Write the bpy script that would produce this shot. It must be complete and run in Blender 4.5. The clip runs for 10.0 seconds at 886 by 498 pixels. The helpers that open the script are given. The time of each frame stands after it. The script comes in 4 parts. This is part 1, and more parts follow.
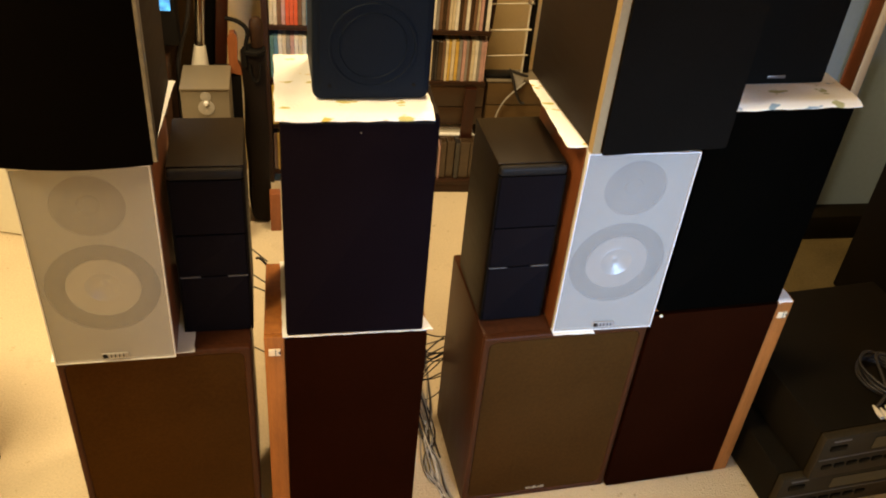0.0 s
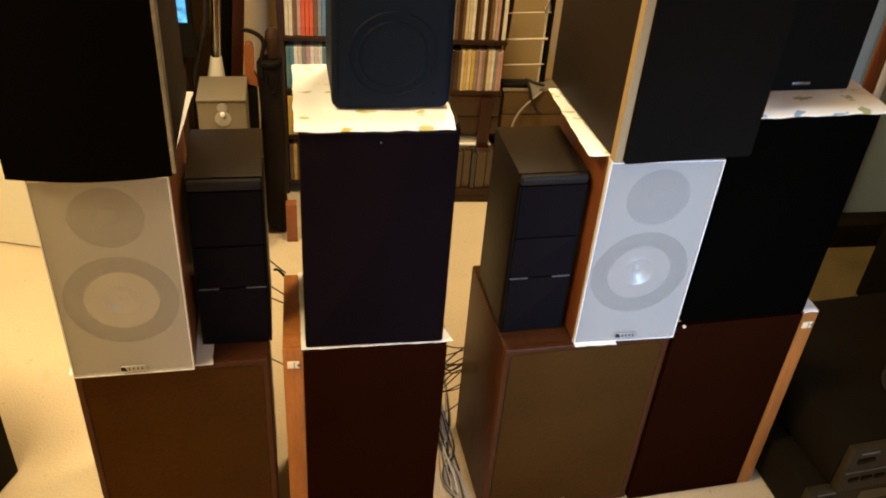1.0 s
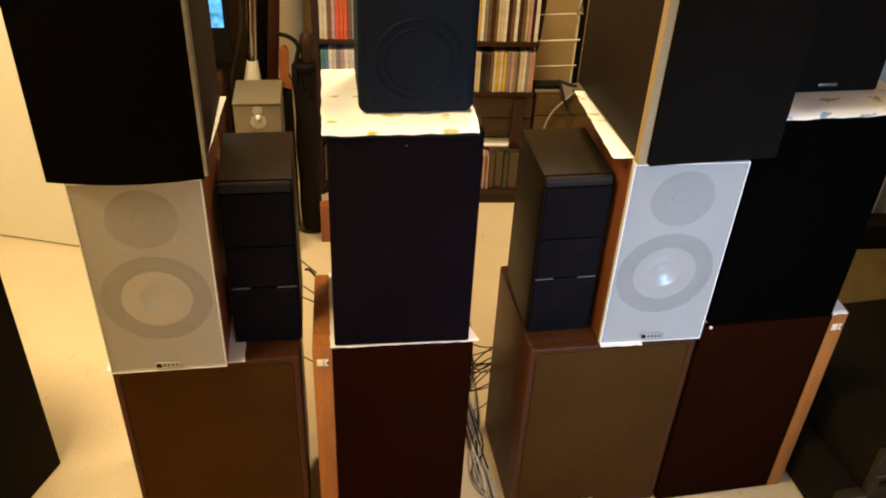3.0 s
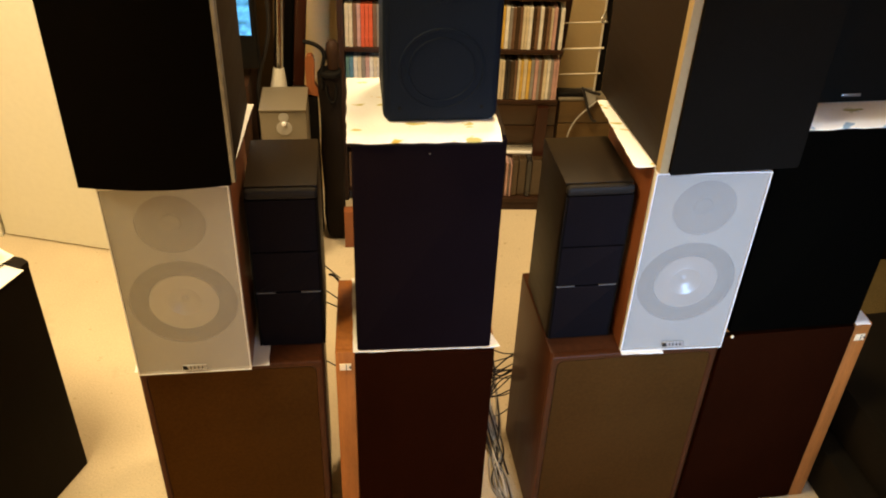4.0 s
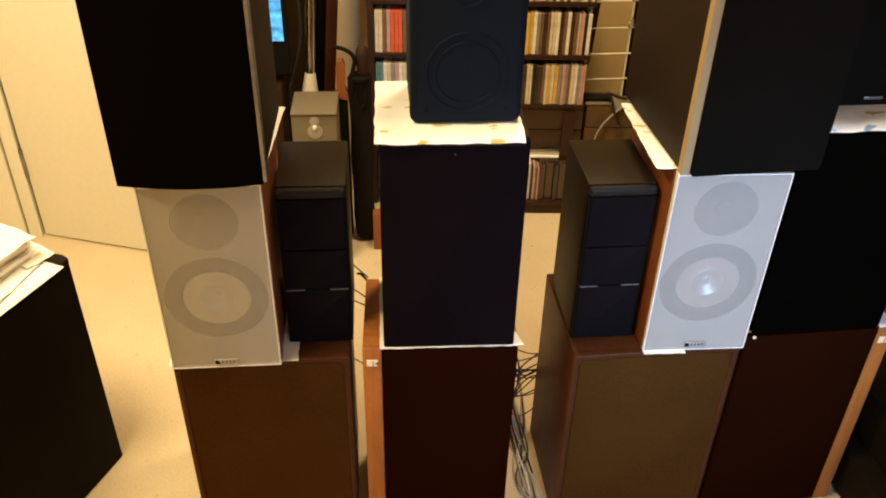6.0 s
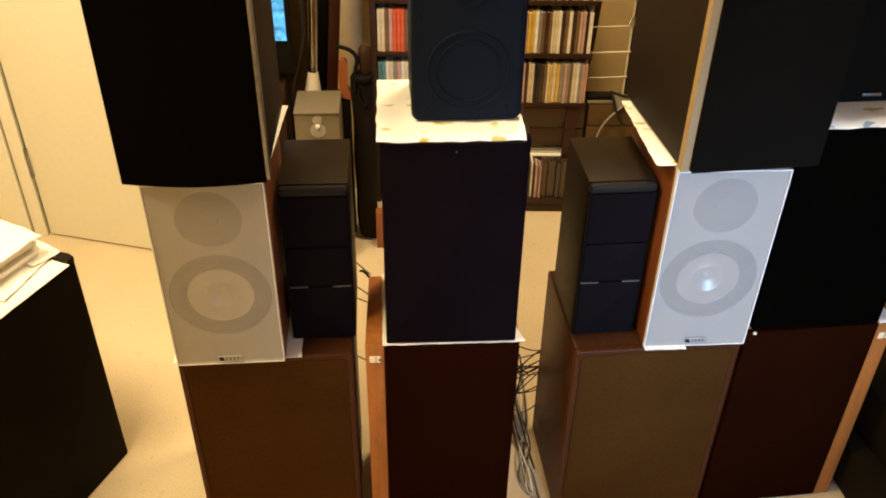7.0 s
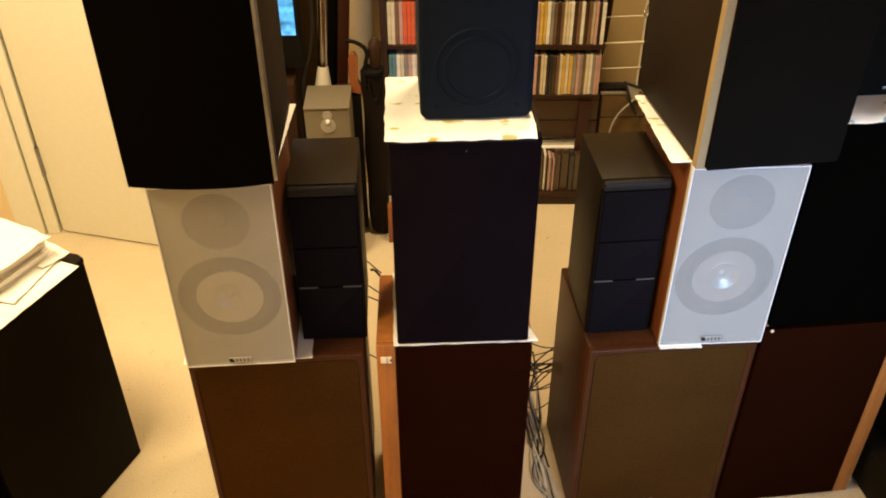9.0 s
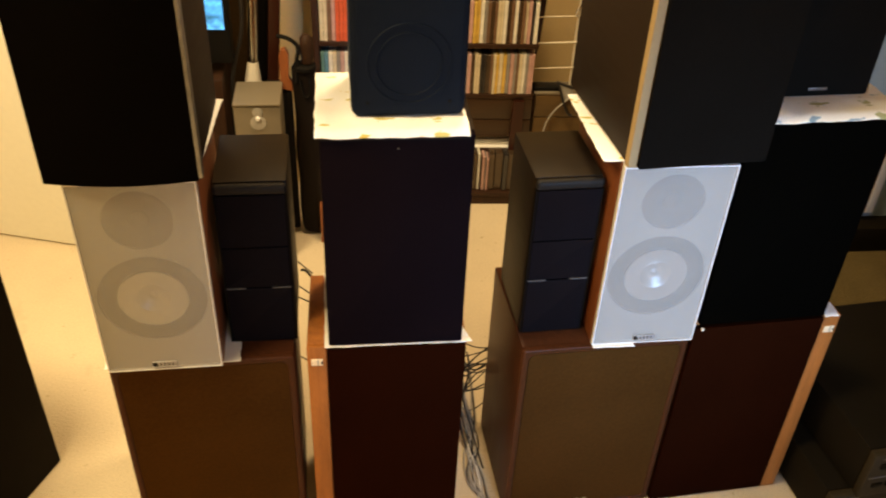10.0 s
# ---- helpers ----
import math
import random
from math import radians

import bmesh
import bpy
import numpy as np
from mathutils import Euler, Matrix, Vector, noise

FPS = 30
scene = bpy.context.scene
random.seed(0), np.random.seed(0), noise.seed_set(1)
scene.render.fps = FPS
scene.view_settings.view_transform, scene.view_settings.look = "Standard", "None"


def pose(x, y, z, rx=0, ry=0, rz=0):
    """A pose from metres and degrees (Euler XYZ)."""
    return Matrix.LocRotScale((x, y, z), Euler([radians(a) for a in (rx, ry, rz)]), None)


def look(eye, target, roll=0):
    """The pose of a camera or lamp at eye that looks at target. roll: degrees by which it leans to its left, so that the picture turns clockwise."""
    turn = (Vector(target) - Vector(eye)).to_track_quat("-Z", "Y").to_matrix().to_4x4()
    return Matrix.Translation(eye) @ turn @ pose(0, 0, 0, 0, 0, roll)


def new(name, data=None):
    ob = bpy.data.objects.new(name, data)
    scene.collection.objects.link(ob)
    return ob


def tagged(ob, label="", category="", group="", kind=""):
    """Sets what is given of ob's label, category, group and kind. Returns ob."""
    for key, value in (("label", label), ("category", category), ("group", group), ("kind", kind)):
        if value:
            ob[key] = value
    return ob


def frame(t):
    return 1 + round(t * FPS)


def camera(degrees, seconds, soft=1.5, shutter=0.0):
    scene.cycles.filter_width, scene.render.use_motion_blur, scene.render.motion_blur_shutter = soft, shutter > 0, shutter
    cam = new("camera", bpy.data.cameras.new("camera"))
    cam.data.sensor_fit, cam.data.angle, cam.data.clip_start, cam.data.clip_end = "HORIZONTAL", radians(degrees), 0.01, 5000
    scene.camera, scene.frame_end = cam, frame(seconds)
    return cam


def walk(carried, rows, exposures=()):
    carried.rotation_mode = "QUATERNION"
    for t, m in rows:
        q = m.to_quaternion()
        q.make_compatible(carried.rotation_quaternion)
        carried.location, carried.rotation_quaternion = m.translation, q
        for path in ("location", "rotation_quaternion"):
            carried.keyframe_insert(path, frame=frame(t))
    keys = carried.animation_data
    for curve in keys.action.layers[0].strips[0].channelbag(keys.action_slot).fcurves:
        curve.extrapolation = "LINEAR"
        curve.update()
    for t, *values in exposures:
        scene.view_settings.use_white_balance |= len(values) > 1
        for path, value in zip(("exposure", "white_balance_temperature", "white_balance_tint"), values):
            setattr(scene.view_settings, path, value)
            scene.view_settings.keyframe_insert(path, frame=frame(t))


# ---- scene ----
cam = camera(53.64, 10.0, soft=1.9, shutter=0.5)
PATH = [
    (0.0, look((-0.1323, -1.1037, 1.4820), (0.1814, 0.3145, 0.4187), 5.60)),
    (0.5, look((-0.1346, -1.0962, 1.4750), (0.1668, 0.3308, 0.4201), 5.14)),
    (1.0, look((-0.1413, -1.0889, 1.4724), (0.1473, 0.3456, 0.4241), 4.70)),
    (1.5, look((-0.1325, -1.0849, 1.4709), (0.1275, 0.3537, 0.4207), 4.01)),
    (2.0, look((-0.1267, -1.0812, 1.4721), (0.1122, 0.3590, 0.4190), 3.50)),
    (3.5, look((-0.1219, -1.1208, 1.4967), (0.0655, 0.3286, 0.4459), 2.71)),
    (4.0, look((-0.1227, -1.1213, 1.4996), (0.0382, 0.3349, 0.4539), 2.37)),
    (4.5, look((-0.1222, -1.1271, 1.5031), (0.0137, 0.3352, 0.4622), 2.09)),
    (5.0, look((-0.1230, -1.1368, 1.5066), (-0.0037, 0.3291, 0.4689), 1.89)),
    (5.5, look((-0.1206, -1.1464, 1.5080), (-0.0130, 0.3217, 0.4721), 1.63)),
    (7.0, look((-0.1153, -1.1692, 1.5124), (-0.0230, 0.2994, 0.4757), 1.01)),
    (7.5, look((-0.1212, -1.1668, 1.5135), (-0.0285, 0.2990, 0.4729), 0.95)),
    (8.0, look((-0.1128, -1.1610, 1.5164), (-0.0340, 0.3014, 0.4699), 0.55)),
    (8.5, look((-0.1101, -1.1534, 1.5171), (-0.0410, 0.3057, 0.4654), 0.20)),
    (9.0, look((-0.1069, -1.1415, 1.5163), (-0.0458, 0.3142, 0.4593), -0.11)),
    (9.5, look((-0.1032, -1.1297, 1.5129), (-0.0012, 0.3208, 0.4519), 0.75)),
    (10.0, look((-0.1006, -1.1232, 1.5015), (0.0925, 0.3229, 0.4472), 2.83)),
]
walk(cam, PATH)

# ---- world and light ----
world = bpy.data.worlds.new("room_dark")
scene.world = world
world.use_nodes = True
sky = world.node_tree.nodes.new("ShaderNodeTexSky")
sky.sky_type, sky.sun_disc, sky.sun_elevation = "NISHITA", False, radians(20)
world.node_tree.links.new(sky.outputs["Color"], world.node_tree.nodes["Background"].inputs["Color"])
world.node_tree.nodes["Background"].inputs["Strength"].default_value = 0.05


def area_lamp(name, m, sx, sy, watts, colour, spread=180):
    data = bpy.data.lights.new(name, "AREA")
    data.shape, data.size, data.size_y, data.energy, data.color = "RECTANGLE", sx, sy, watts, colour
    data.spread = radians(spread)
    ob = new(name, data)
    ob.matrix_world = m
    return ob


area_lamp("overhead_warm_light", pose(-1.02, -0.25, 2.28), 0.64, 0.64, 63.5, (1.0, 0.765, 0.42))
# Second overhead lamp, added to brighten the middle and back of the room.
area_lamp("overhead_warm_light", pose(0.20, 0.64, 2.28), 0.30, 0.30, 20.5, (1.0, 0.72, 0.39), 140)
# Cool lamp for the bluish glint; its source is unseen, a window assumed.
area_lamp("assumed_window_light", look((0.66, -1.915, 0.98), (0.46, 0.0, 0.58)), 0.52, 0.70, 5.0, (0.36, 0.60, 1.0), 44)


# ---- materials ----
def mat(name, base, rough=0.6, metal=0.0, vary=0.12, scale=6.0, fine=90.0, bump=0.15, spec=0.5, coat=0.0, stretch=(1, 1, 1), dist=0.002):
    m = bpy.data.materials.new(name)
    m.use_nodes = True
    n, l = m.node_tree.nodes, m.node_tree.links
    p = n["Principled BSDF"]
    tc = n.new("ShaderNodeTexCoord")
    mp = n.new("ShaderNodeMapping")
    mp.inputs["Scale"].default_value = stretch
    l.new(tc.outputs["Object"], mp.inputs["Vector"])
    a, b = n.new("ShaderNodeTexNoise"), n.new("ShaderNodeTexNoise")
    a.inputs["Scale"].default_value, a.inputs["Detail"].default_value = scale, 4
    b.inputs["Scale"].default_value, b.inputs["Detail"].default_value = fine, 3
    for t in (a, b):
        l.new(mp.outputs["Vector"], t.inputs["Vector"])
    mx = n.new("ShaderNodeMix")
    mx.inputs["Factor"].default_value = 0.45
    l.new(a.outputs["Fac"], mx.inputs["A"])
    l.new(b.outputs["Fac"], mx.inputs["B"])
    ramp = n.new("ShaderNodeValToRGB")
    ramp.color_ramp.elements[0].position, ramp.color_ramp.elements[1].position = 0.30, 0.70
    ramp.color_ramp.elements[0].color = (*[c * (1 - vary) for c in base], 1)
    ramp.color_ramp.elements[1].color = (*[min(1, c * (1 + vary)) for c in base], 1)
    l.new(mx.outputs["Result"], ramp.inputs["Fac"])
    l.new(ramp.outputs["Color"], p.inputs["Base Color"])
    rr = n.new("ShaderNodeMapRange")
    rr.inputs["To Min"].default_value, rr.inputs["To Max"].default_value = max(0, rough - 0.08), min(1, rough + 0.08)
    l.new(a.outputs["Fac"], rr.inputs["Value"])
    l.new(rr.outputs["Result"], p.inputs["Roughness"])
    p.inputs["Metallic"].default_value, p.inputs["Specular IOR Level"].default_value, p.inputs["Coat Weight"].default_value = metal, spec, coat
    bp = n.new("ShaderNodeBump")
    bp.inputs["Strength"].default_value, bp.inputs["Distance"].default_value = bump, dist
    l.new(b.outputs["Fac"], bp.inputs["Height"])
    l.new(bp.outputs["Normal"], p.inputs["Normal"])
    return m


def cloth(name, base, rough=0.95, threads=420.0, vary=0.25, spec=0.0):
    """Grille cloth: a woven ground with dusty clouding."""
    m = mat(name, base, rough, 0, vary, 5.0, 160.0, 0.25, spec)
    n, l = m.node_tree.nodes, m.node_tree.links
    bp = next(k for k in n if k.type == "BUMP")
    tc = next(k for k in n if k.type == "TEX_COORD")
    waves = []
    for axis in ("X", "Z"):
        w = n.new("ShaderNodeTexWave")
        w.bands_direction = axis
        w.inputs["Scale"].default_value = threads / 6.28 * 2
        l.new(tc.outputs["Object"], w.inputs["Vector"])
        waves.append(w)
    mul = n.new("ShaderNodeMath")
    mul.operation = "MULTIPLY"
    l.new(waves[0].outputs["Fac"], mul.inputs[0])
    l.new(waves[1].outputs["Fac"], mul.inputs[1])
    l.new(mul.outputs[0], bp.inputs["Height"])
    p = n["Principled BSDF"]
    p.inputs["Sheen Weight"].default_value = 0.0
    return m


def perforated(name, base, open_share):
    """Painted sheet metal with fine holes through which the drivers show."""
    m = mat(name, base, 0.42, 0.0, 0.05, 8, 400, 0.1, 0.5)
    n, l = m.node_tree.nodes, m.node_tree.links
    mix, tr = n.new("ShaderNodeMixShader"), n.new("ShaderNodeBsdfTransparent")
    mix.inputs["Fac"].default_value = open_share
    l.new(n["Principled BSDF"].outputs[0], mix.inputs[1])
    l.new(tr.outputs[0], mix.inputs[2])
    l.new(mix.outputs[0], n["Material Output"].inputs["Surface"])
    return m


def printed(name, ground, inks, lo=0.65):
    """Kitchen paper with a soft leaf print in the given inks."""
    m = mat(name, ground, 0.9, 0, 0.03, 9, 260, 0.35, 0.1)
    n, l = m.node_tree.nodes, m.node_tree.links
    p, tc = n["Principled BSDF"], next(k for k in n if k.type == "TEX_COORD")
    last = p.inputs["Base Color"].links[0].from_socket
    for k, ink in enumerate(inks):
        v, r, mx, mp = n.new("ShaderNodeTexNoise"), n.new("ShaderNodeValToRGB"), n.new("ShaderNodeMix"), n.new("ShaderNodeMapping")
        mp.inputs["Location"].default_value = (3.1 * k, 1.7 * k, 0)
        mp.inputs["Scale"].default_value = (1, 1.8, 1)
        v.inputs["Scale"].default_value, v.inputs["Detail"].default_value = 24, 2.5
        r.color_ramp.elements[0].position, r.color_ramp.elements[1].position = lo, lo + 0.045
        mx.data_type = "RGBA"
        mx.inputs["B"].default_value = (*ink, 1)
        l.new(tc.outputs["Object"], mp.inputs["Vector"])
        l.new(mp.outputs["Vector"], v.inputs["Vector"])
        l.new(v.outputs["Fac"], r.inputs["Fac"])
        l.new(r.outputs["Color"], mx.inputs["Factor"])
        l.new(last, mx.inputs["A"])
        last = mx.outputs["Result"]
    l.new(last, p.inputs["Base Color"])
    return m


CARPET = mat("cream_carpet", (0.62, 0.52, 0.36), 0.97, 0, 0.15, 3.0, 220, 0.5, 0.05, dist=0.006)
def speckle(m, ink, scale, lo):
    """Small dark marks strewn over a material."""
    n, l = m.node_tree.nodes, m.node_tree.links
    p, tc = n["Principled BSDF"], next(k for k in n if k.type == "TEX_COORD")
    last = p.inputs["Base Color"].links[0].from_socket
    v, r, mx = n.new("ShaderNodeTexNoise"), n.new("ShaderNodeValToRGB"), n.new("ShaderNodeMix")
    v.inputs["Scale"].default_value, v.inputs["Detail"].default_value = scale, 3
    r.color_ramp.elements[0].position, r.color_ramp.elements[1].position = lo, lo + 0.09
    mx.data_type = "RGBA"
    mx.inputs["B"].default_value = (*ink, 1)
    l.new(tc.outputs["Object"], v.inputs["Vector"])
    l.new(v.outputs["Fac"], r.inputs["Fac"])
    l.new(r.outputs["Color"], mx.inputs["Factor"])
    l.new(last, mx.inputs["A"])
    l.new(mx.outputs["Result"], p.inputs["Base Color"])


speckle(CARPET, (0.42, 0.33, 0.20), 38, 0.665)
speckle(CARPET, (0.56, 0.46, 0.31), 9.0, 0.64)
WALL = mat("cream_wall_paint", (0.74, 0.61, 0.40), 0.8, 0, 0.04, 1.5, 120, 0.1, 0.2)
# Yellower copy of the cream paint, with warm lamplight put into its colour.
WARMLITWALL = mat("warm_lit_cream_wall_paint", (0.75, 0.555, 0.27), 0.8, 0, 0.04, 1.5, 120, 0.1, 0.2)
CEILING = mat("ceiling_paint", (0.80, 0.78, 0.72), 0.9, 0, 0.03, 2, 120, 0.1, 0.2)
DOORPAINT = mat("cream_door_paint", (0.84, 0.84, 0.74), 0.42, 0, 0.04, 1.2, 60, 0.05, 0.4)
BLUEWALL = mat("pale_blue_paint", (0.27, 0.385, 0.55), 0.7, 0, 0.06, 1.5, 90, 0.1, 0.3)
OAK = mat("oak_veneer", (0.35, 0.122, 0.025), 0.5, 0, 0.32, 7, 60, 0.12, 0.2, stretch=(14, 14, 1))
MAHOGANY = mat("mahogany_veneer", (0.052, 0.0165, 0.0058), 0.42, 0, 0.35, 7, 60, 0.08, 0.12, stretch=(14, 14, 1))
CHERRY = mat("cherry_veneer", (0.165, 0.050, 0.016), 0.4, 0, 0.25, 7, 60, 0.08, 0.5, stretch=(14, 14, 1))
DARKWOOD = mat("dark_stained_wood", (0.030, 0.013, 0.0060), 0.45, 0, 0.3, 6, 50, 0.08, 0.25, stretch=(12, 12, 1))
PANEL = mat("brown_panel_board", (0.040, 0.021, 0.0095), 0.35, 0, 0.25, 6, 60, 0.06, 0.4, stretch=(1, 1, 12))
# Lighter than the foam front: light on the rounded edge, put into the colour.
LIP = mat("lit_edge_grey", (0.0125, 0.0105, 0.0085), 0.55, 0, 0.3, 20, 200, 0.2, 0.12)
ASH = mat("black_ash_vinyl", (0.0165, 0.0100, 0.0042), 0.5, 0, 0.3, 9, 120, 0.2, 0.12, stretch=(10, 1, 10))
BLACKVINYL = mat("black_vinyl_wrap", (0.0055, 0.0034, 0.0017), 0.75, 0, 0.25, 9, 140, 0.2, 0.06, stretch=(10, 10, 1))
BROWNVINYL = mat("dark_brown_vinyl", (0.0175, 0.0098, 0.0042), 0.65, 0, 0.2, 8, 140, 0.15, 0.12, stretch=(10, 1, 10))
BROWNCLOTH = cloth("brown_grille_cloth", (0.056, 0.0245, 0.0060))
REDCLOTH = cloth("oxblood_grille_cloth", (0.0135, 0.0032, 0.0011))
INKCLOTH = cloth("ink_grille_cloth", (0.0070, 0.0044, 0.0056))
BLACKCLOTH = cloth("black_grille_cloth", (0.0026, 0.0021, 0.0018))
DEEPCLOTH = cloth("deep_black_grille_cloth", (0.0015, 0.0013, 0.0009))
GREENCLOTH = cloth("charcoal_grille_cloth", (0.0064, 0.0054, 0.0042))
NAVY = mat("navy_black_plastic", (0.0030, 0.0058, 0.0108), 0.6, 0, 0.25, 9, 300, 0.3, 0.10)
FOAM = cloth("black_foam_front", (0.0078, 0.0060, 0.0066), threads=300)
BLACK = mat("black_plastic", (0.0065, 0.0060, 0.0055), 0.5, 0, 0.2, 9, 200, 0.15, 0.12)
BLACKMETAL = mat("black_painted_metal", (0.0080, 0.0060, 0.0031), 0.6, 0.0, 0.25, 9, 300, 0.15, 0.05)
WHITEPLASTIC = mat("white_lacquer", (0.78, 0.77, 0.75), 0.3, 0, 0.03, 5, 120, 0.03, 0.5)
MESH = perforated("white_perforated_metal", (0.48, 0.46, 0.41), 0.62)
BAFFLE = mat("pale_grey_baffle", (0.47, 0.45, 0.405), 0.5, 0, 0.03, 5, 90, 0.05, 0.4)
RUBBER = mat("grey_rubber_surround", (0.05, 0.048, 0.046), 0.6, 0, 0.1, 8, 100, 0.05, 0.4)
CONE = mat("silver_cone", (0.70, 0.69, 0.68), 0.40, 0.8, 0.05, 8, 100, 0.05, 0.5)
PLATE = mat("grey_tweeter_plate", (0.13, 0.127, 0.123), 0.5, 0.0, 0.05, 8, 100, 0.05, 0.4)
SILVER = mat("brushed_silver_trim", (0.50, 0.48, 0.45), 0.28, 0.9, 0.06, 6, 200, 0.05, 0.5, stretch=(8, 8, 1))
GUNMETAL = mat("dull_silver_strip", (0.24, 0.24, 0.25), 0.3, 0.9, 0.35, 9, 60, 0.05, 0.5)
BEIGETRIM = mat("champagne_trim", (0.33, 0.235, 0.115), 0.75, 0.0, 0.08, 6, 200, 0.05, 0.15)
BEIGE = mat("beige_plastic", (0.155, 0.128, 0.086), 0.5, 0, 0.06, 6, 200, 0.1, 0.4)
CHROME = mat("worn_chrome", (0.60, 0.58, 0.54), 0.2, 1.0, 0.06, 6, 100, 0.03, 0.5)
PAPER = mat("white_paper", (0.86, 0.85, 0.81), 0.9, 0, 0.03, 12, 200, 0.15, 0.1)
TOWEL_Y = printed("yellow_print_towel", (0.90, 0.90, 0.88), [(0.62, 0.45, 0.10), (0.55, 0.50, 0.18)])
TOWEL_G = printed("green_print_towel", (0.90, 0.90, 0.86), [(0.50, 0.50, 0.16), (0.66, 0.50, 0.14)], 0.63)
TOWEL_B = printed("blue_print_towel", (0.90, 0.84, 0.70), [(0.26, 0.36, 0.40), (0.44, 0.42, 0.18)], 0.64)
NAMEPLATE = mat("dull_silver_plate", (0.36, 0.35, 0.33), 0.4, 0.3, 0.08, 40, 300, 0.1, 0.5)
BADGE = mat("cream_badge", (0.85, 0.70, 0.45), 0.45, 0.0, 0.08, 40, 300, 0.1, 0.5)
INK = mat("dark_ink", (0.02, 0.02, 0.02), 0.5, 0, 0.1, 20, 200, 0.05, 0.3)
GREYPVC = mat("grey_pvc", (0.32, 0.30, 0.26), 0.45, 0, 0.1, 20, 200, 0.05, 0.4)
BLACKPVC = mat("black_pvc", (0.015, 0.013, 0.012), 0.45, 0, 0.1, 20, 200, 0.05, 0.4)
DIMGREY = mat("dim_grey_trim", (0.09, 0.085, 0.08), 0.5, 0, 0.2, 20, 200, 0.05, 0.2)
WHITEPVC = mat("white_pvc", (0.65, 0.60, 0.50), 0.45, 0, 0.1, 20, 200, 0.05, 0.4)
ORANGEWOOD = mat("orange_wood", (0.24, 0.078, 0.026), 0.4, 0, 0.2, 8, 60, 0.1, 0.4, stretch=(10, 10, 1))
LEGWOOD = mat("oxblood_stained_wood", (0.026, 0.0060, 0.0022), 0.35, 0, 0.3, 6, 50, 0.08, 0.4, stretch=(12, 12, 1))
OLIVEBOARD = mat("olive_brown_board", (0.085, 0.050, 0.018), 0.4, 0, 0.2, 5, 60, 0.06, 0.3, stretch=(1, 1, 12))
NYLON = mat("brown_black_nylon", (0.0075, 0.0042, 0.0020), 0.7, 0, 0.35, 12, 260, 0.4, 0.15)
SADDLE = mat("saddle_brown_leather", (0.032, 0.014, 0.0055), 0.6, 0, 0.3, 12, 160, 0.3, 0.2)
# Black panel browned to carry the warm ceiling light on the receiver fronts.
HIFI = mat("warm_lit_black_panel", (0.026, 0.0195, 0.0100), 0.6, 0, 0.25, 9, 200, 0.15, 0.1)
LEATHER = mat("black_nylon", (0.0065, 0.0055, 0.0045), 0.8, 0, 0.3, 12, 260, 0.4, 0.1)
WHITEWIRE = mat("cream_wire", (0.62, 0.55, 0.42), 0.4, 0, 0.05, 8, 100, 0.05, 0.4)


def glow(name, colour, strength):
    m = mat(name, colour, 0.2, 0, 0.95, 14, 55, 0.05)
    n, l = m.node_tree.nodes, m.node_tree.links
    p = n["Principled BSDF"]
    l.new(p.inputs["Base Color"].links[0].from_socket, p.inputs["Emission Color"])
    p.inputs["Emission Strength"].default_value = strength
    return m


# ---- mesh helpers ----
def box(x0, x1, y0, y1, z0, z1, bevel=0.0, seg=2, bm=None):
    """A bevelled block between two corners, added to bm if there is one."""
    b = bmesh.new()
    bmesh.ops.create_cube(b, size=1)
    for v in b.verts:
        v.co = Vector(((x0 + x1) / 2 + v.co.x * (x1 - x0), (y0 + y1) / 2 + v.co.y * (y1 - y0), (z0 + z1) / 2 + v.co.z * (z1 - z0)))
    if bevel:
        bmesh.ops.bevel(b, geom=b.edges[:], offset=bevel, segments=seg, affect="EDGES", profile=0.5)
    if bm is None:
        return b
    tmp = bpy.data.meshes.new("tmp")
    b.to_mesh(tmp)
    bm.from_mesh(tmp)
    bpy.data.meshes.remove(tmp)
    b.free()
    return bm


def lathe(profile, seg=48, axis="Y", centre=(0, 0, 0)):
    """A turned body: profile rows of (radius, along the axis)."""
    b = bmesh.new()
    rings = []
    for r, h in profile:
        ring = []
        for k in range(seg):
            a = 2 * math.pi * k / seg
            c, s = r * math.cos(a), r * math.sin(a)
            co = (c, h, s) if axis == "Y" else (c, s, h)
            ring.append(b.verts.new(Vector(co) + Vector(centre)))
        rings.append(ring)
    for p, q in zip(rings, rings[1:]):
        for k in range(seg):
            b.faces.new((p[k], p[(k + 1) % seg], q[(k + 1) % seg], q[k]))
    for ring in (rings[0], rings[-1]):
        b.faces.new(ring)
    bmesh.ops.recalc_face_normals(b, faces=b.faces[:])
    return b


def slab(points, y0, y1, bevel=0.0):
    """An outline in x and z, drawn out from y0 to y1."""
    b = bmesh.new()
    front = [b.verts.new((x, y0, z)) for x, z in points]
    back = [b.verts.new((x, y1, z)) for x, z in points]
    n = len(points)
    b.faces.new(front)
    b.faces.new(back[::-1])
    for k in range(n):
        b.faces.new((front[k], back[k], back[(k + 1) % n], front[(k + 1) % n]))
    bmesh.ops.recalc_face_normals(b, faces=b.faces[:])
    if bevel:
        edges = [e for e in b.edges if all(v.co.y == y0 for v in e.verts)]
        bmesh.ops.bevel(b, geom=edges, offset=bevel, segments=3, affect="EDGES", profile=0.5)
    return b


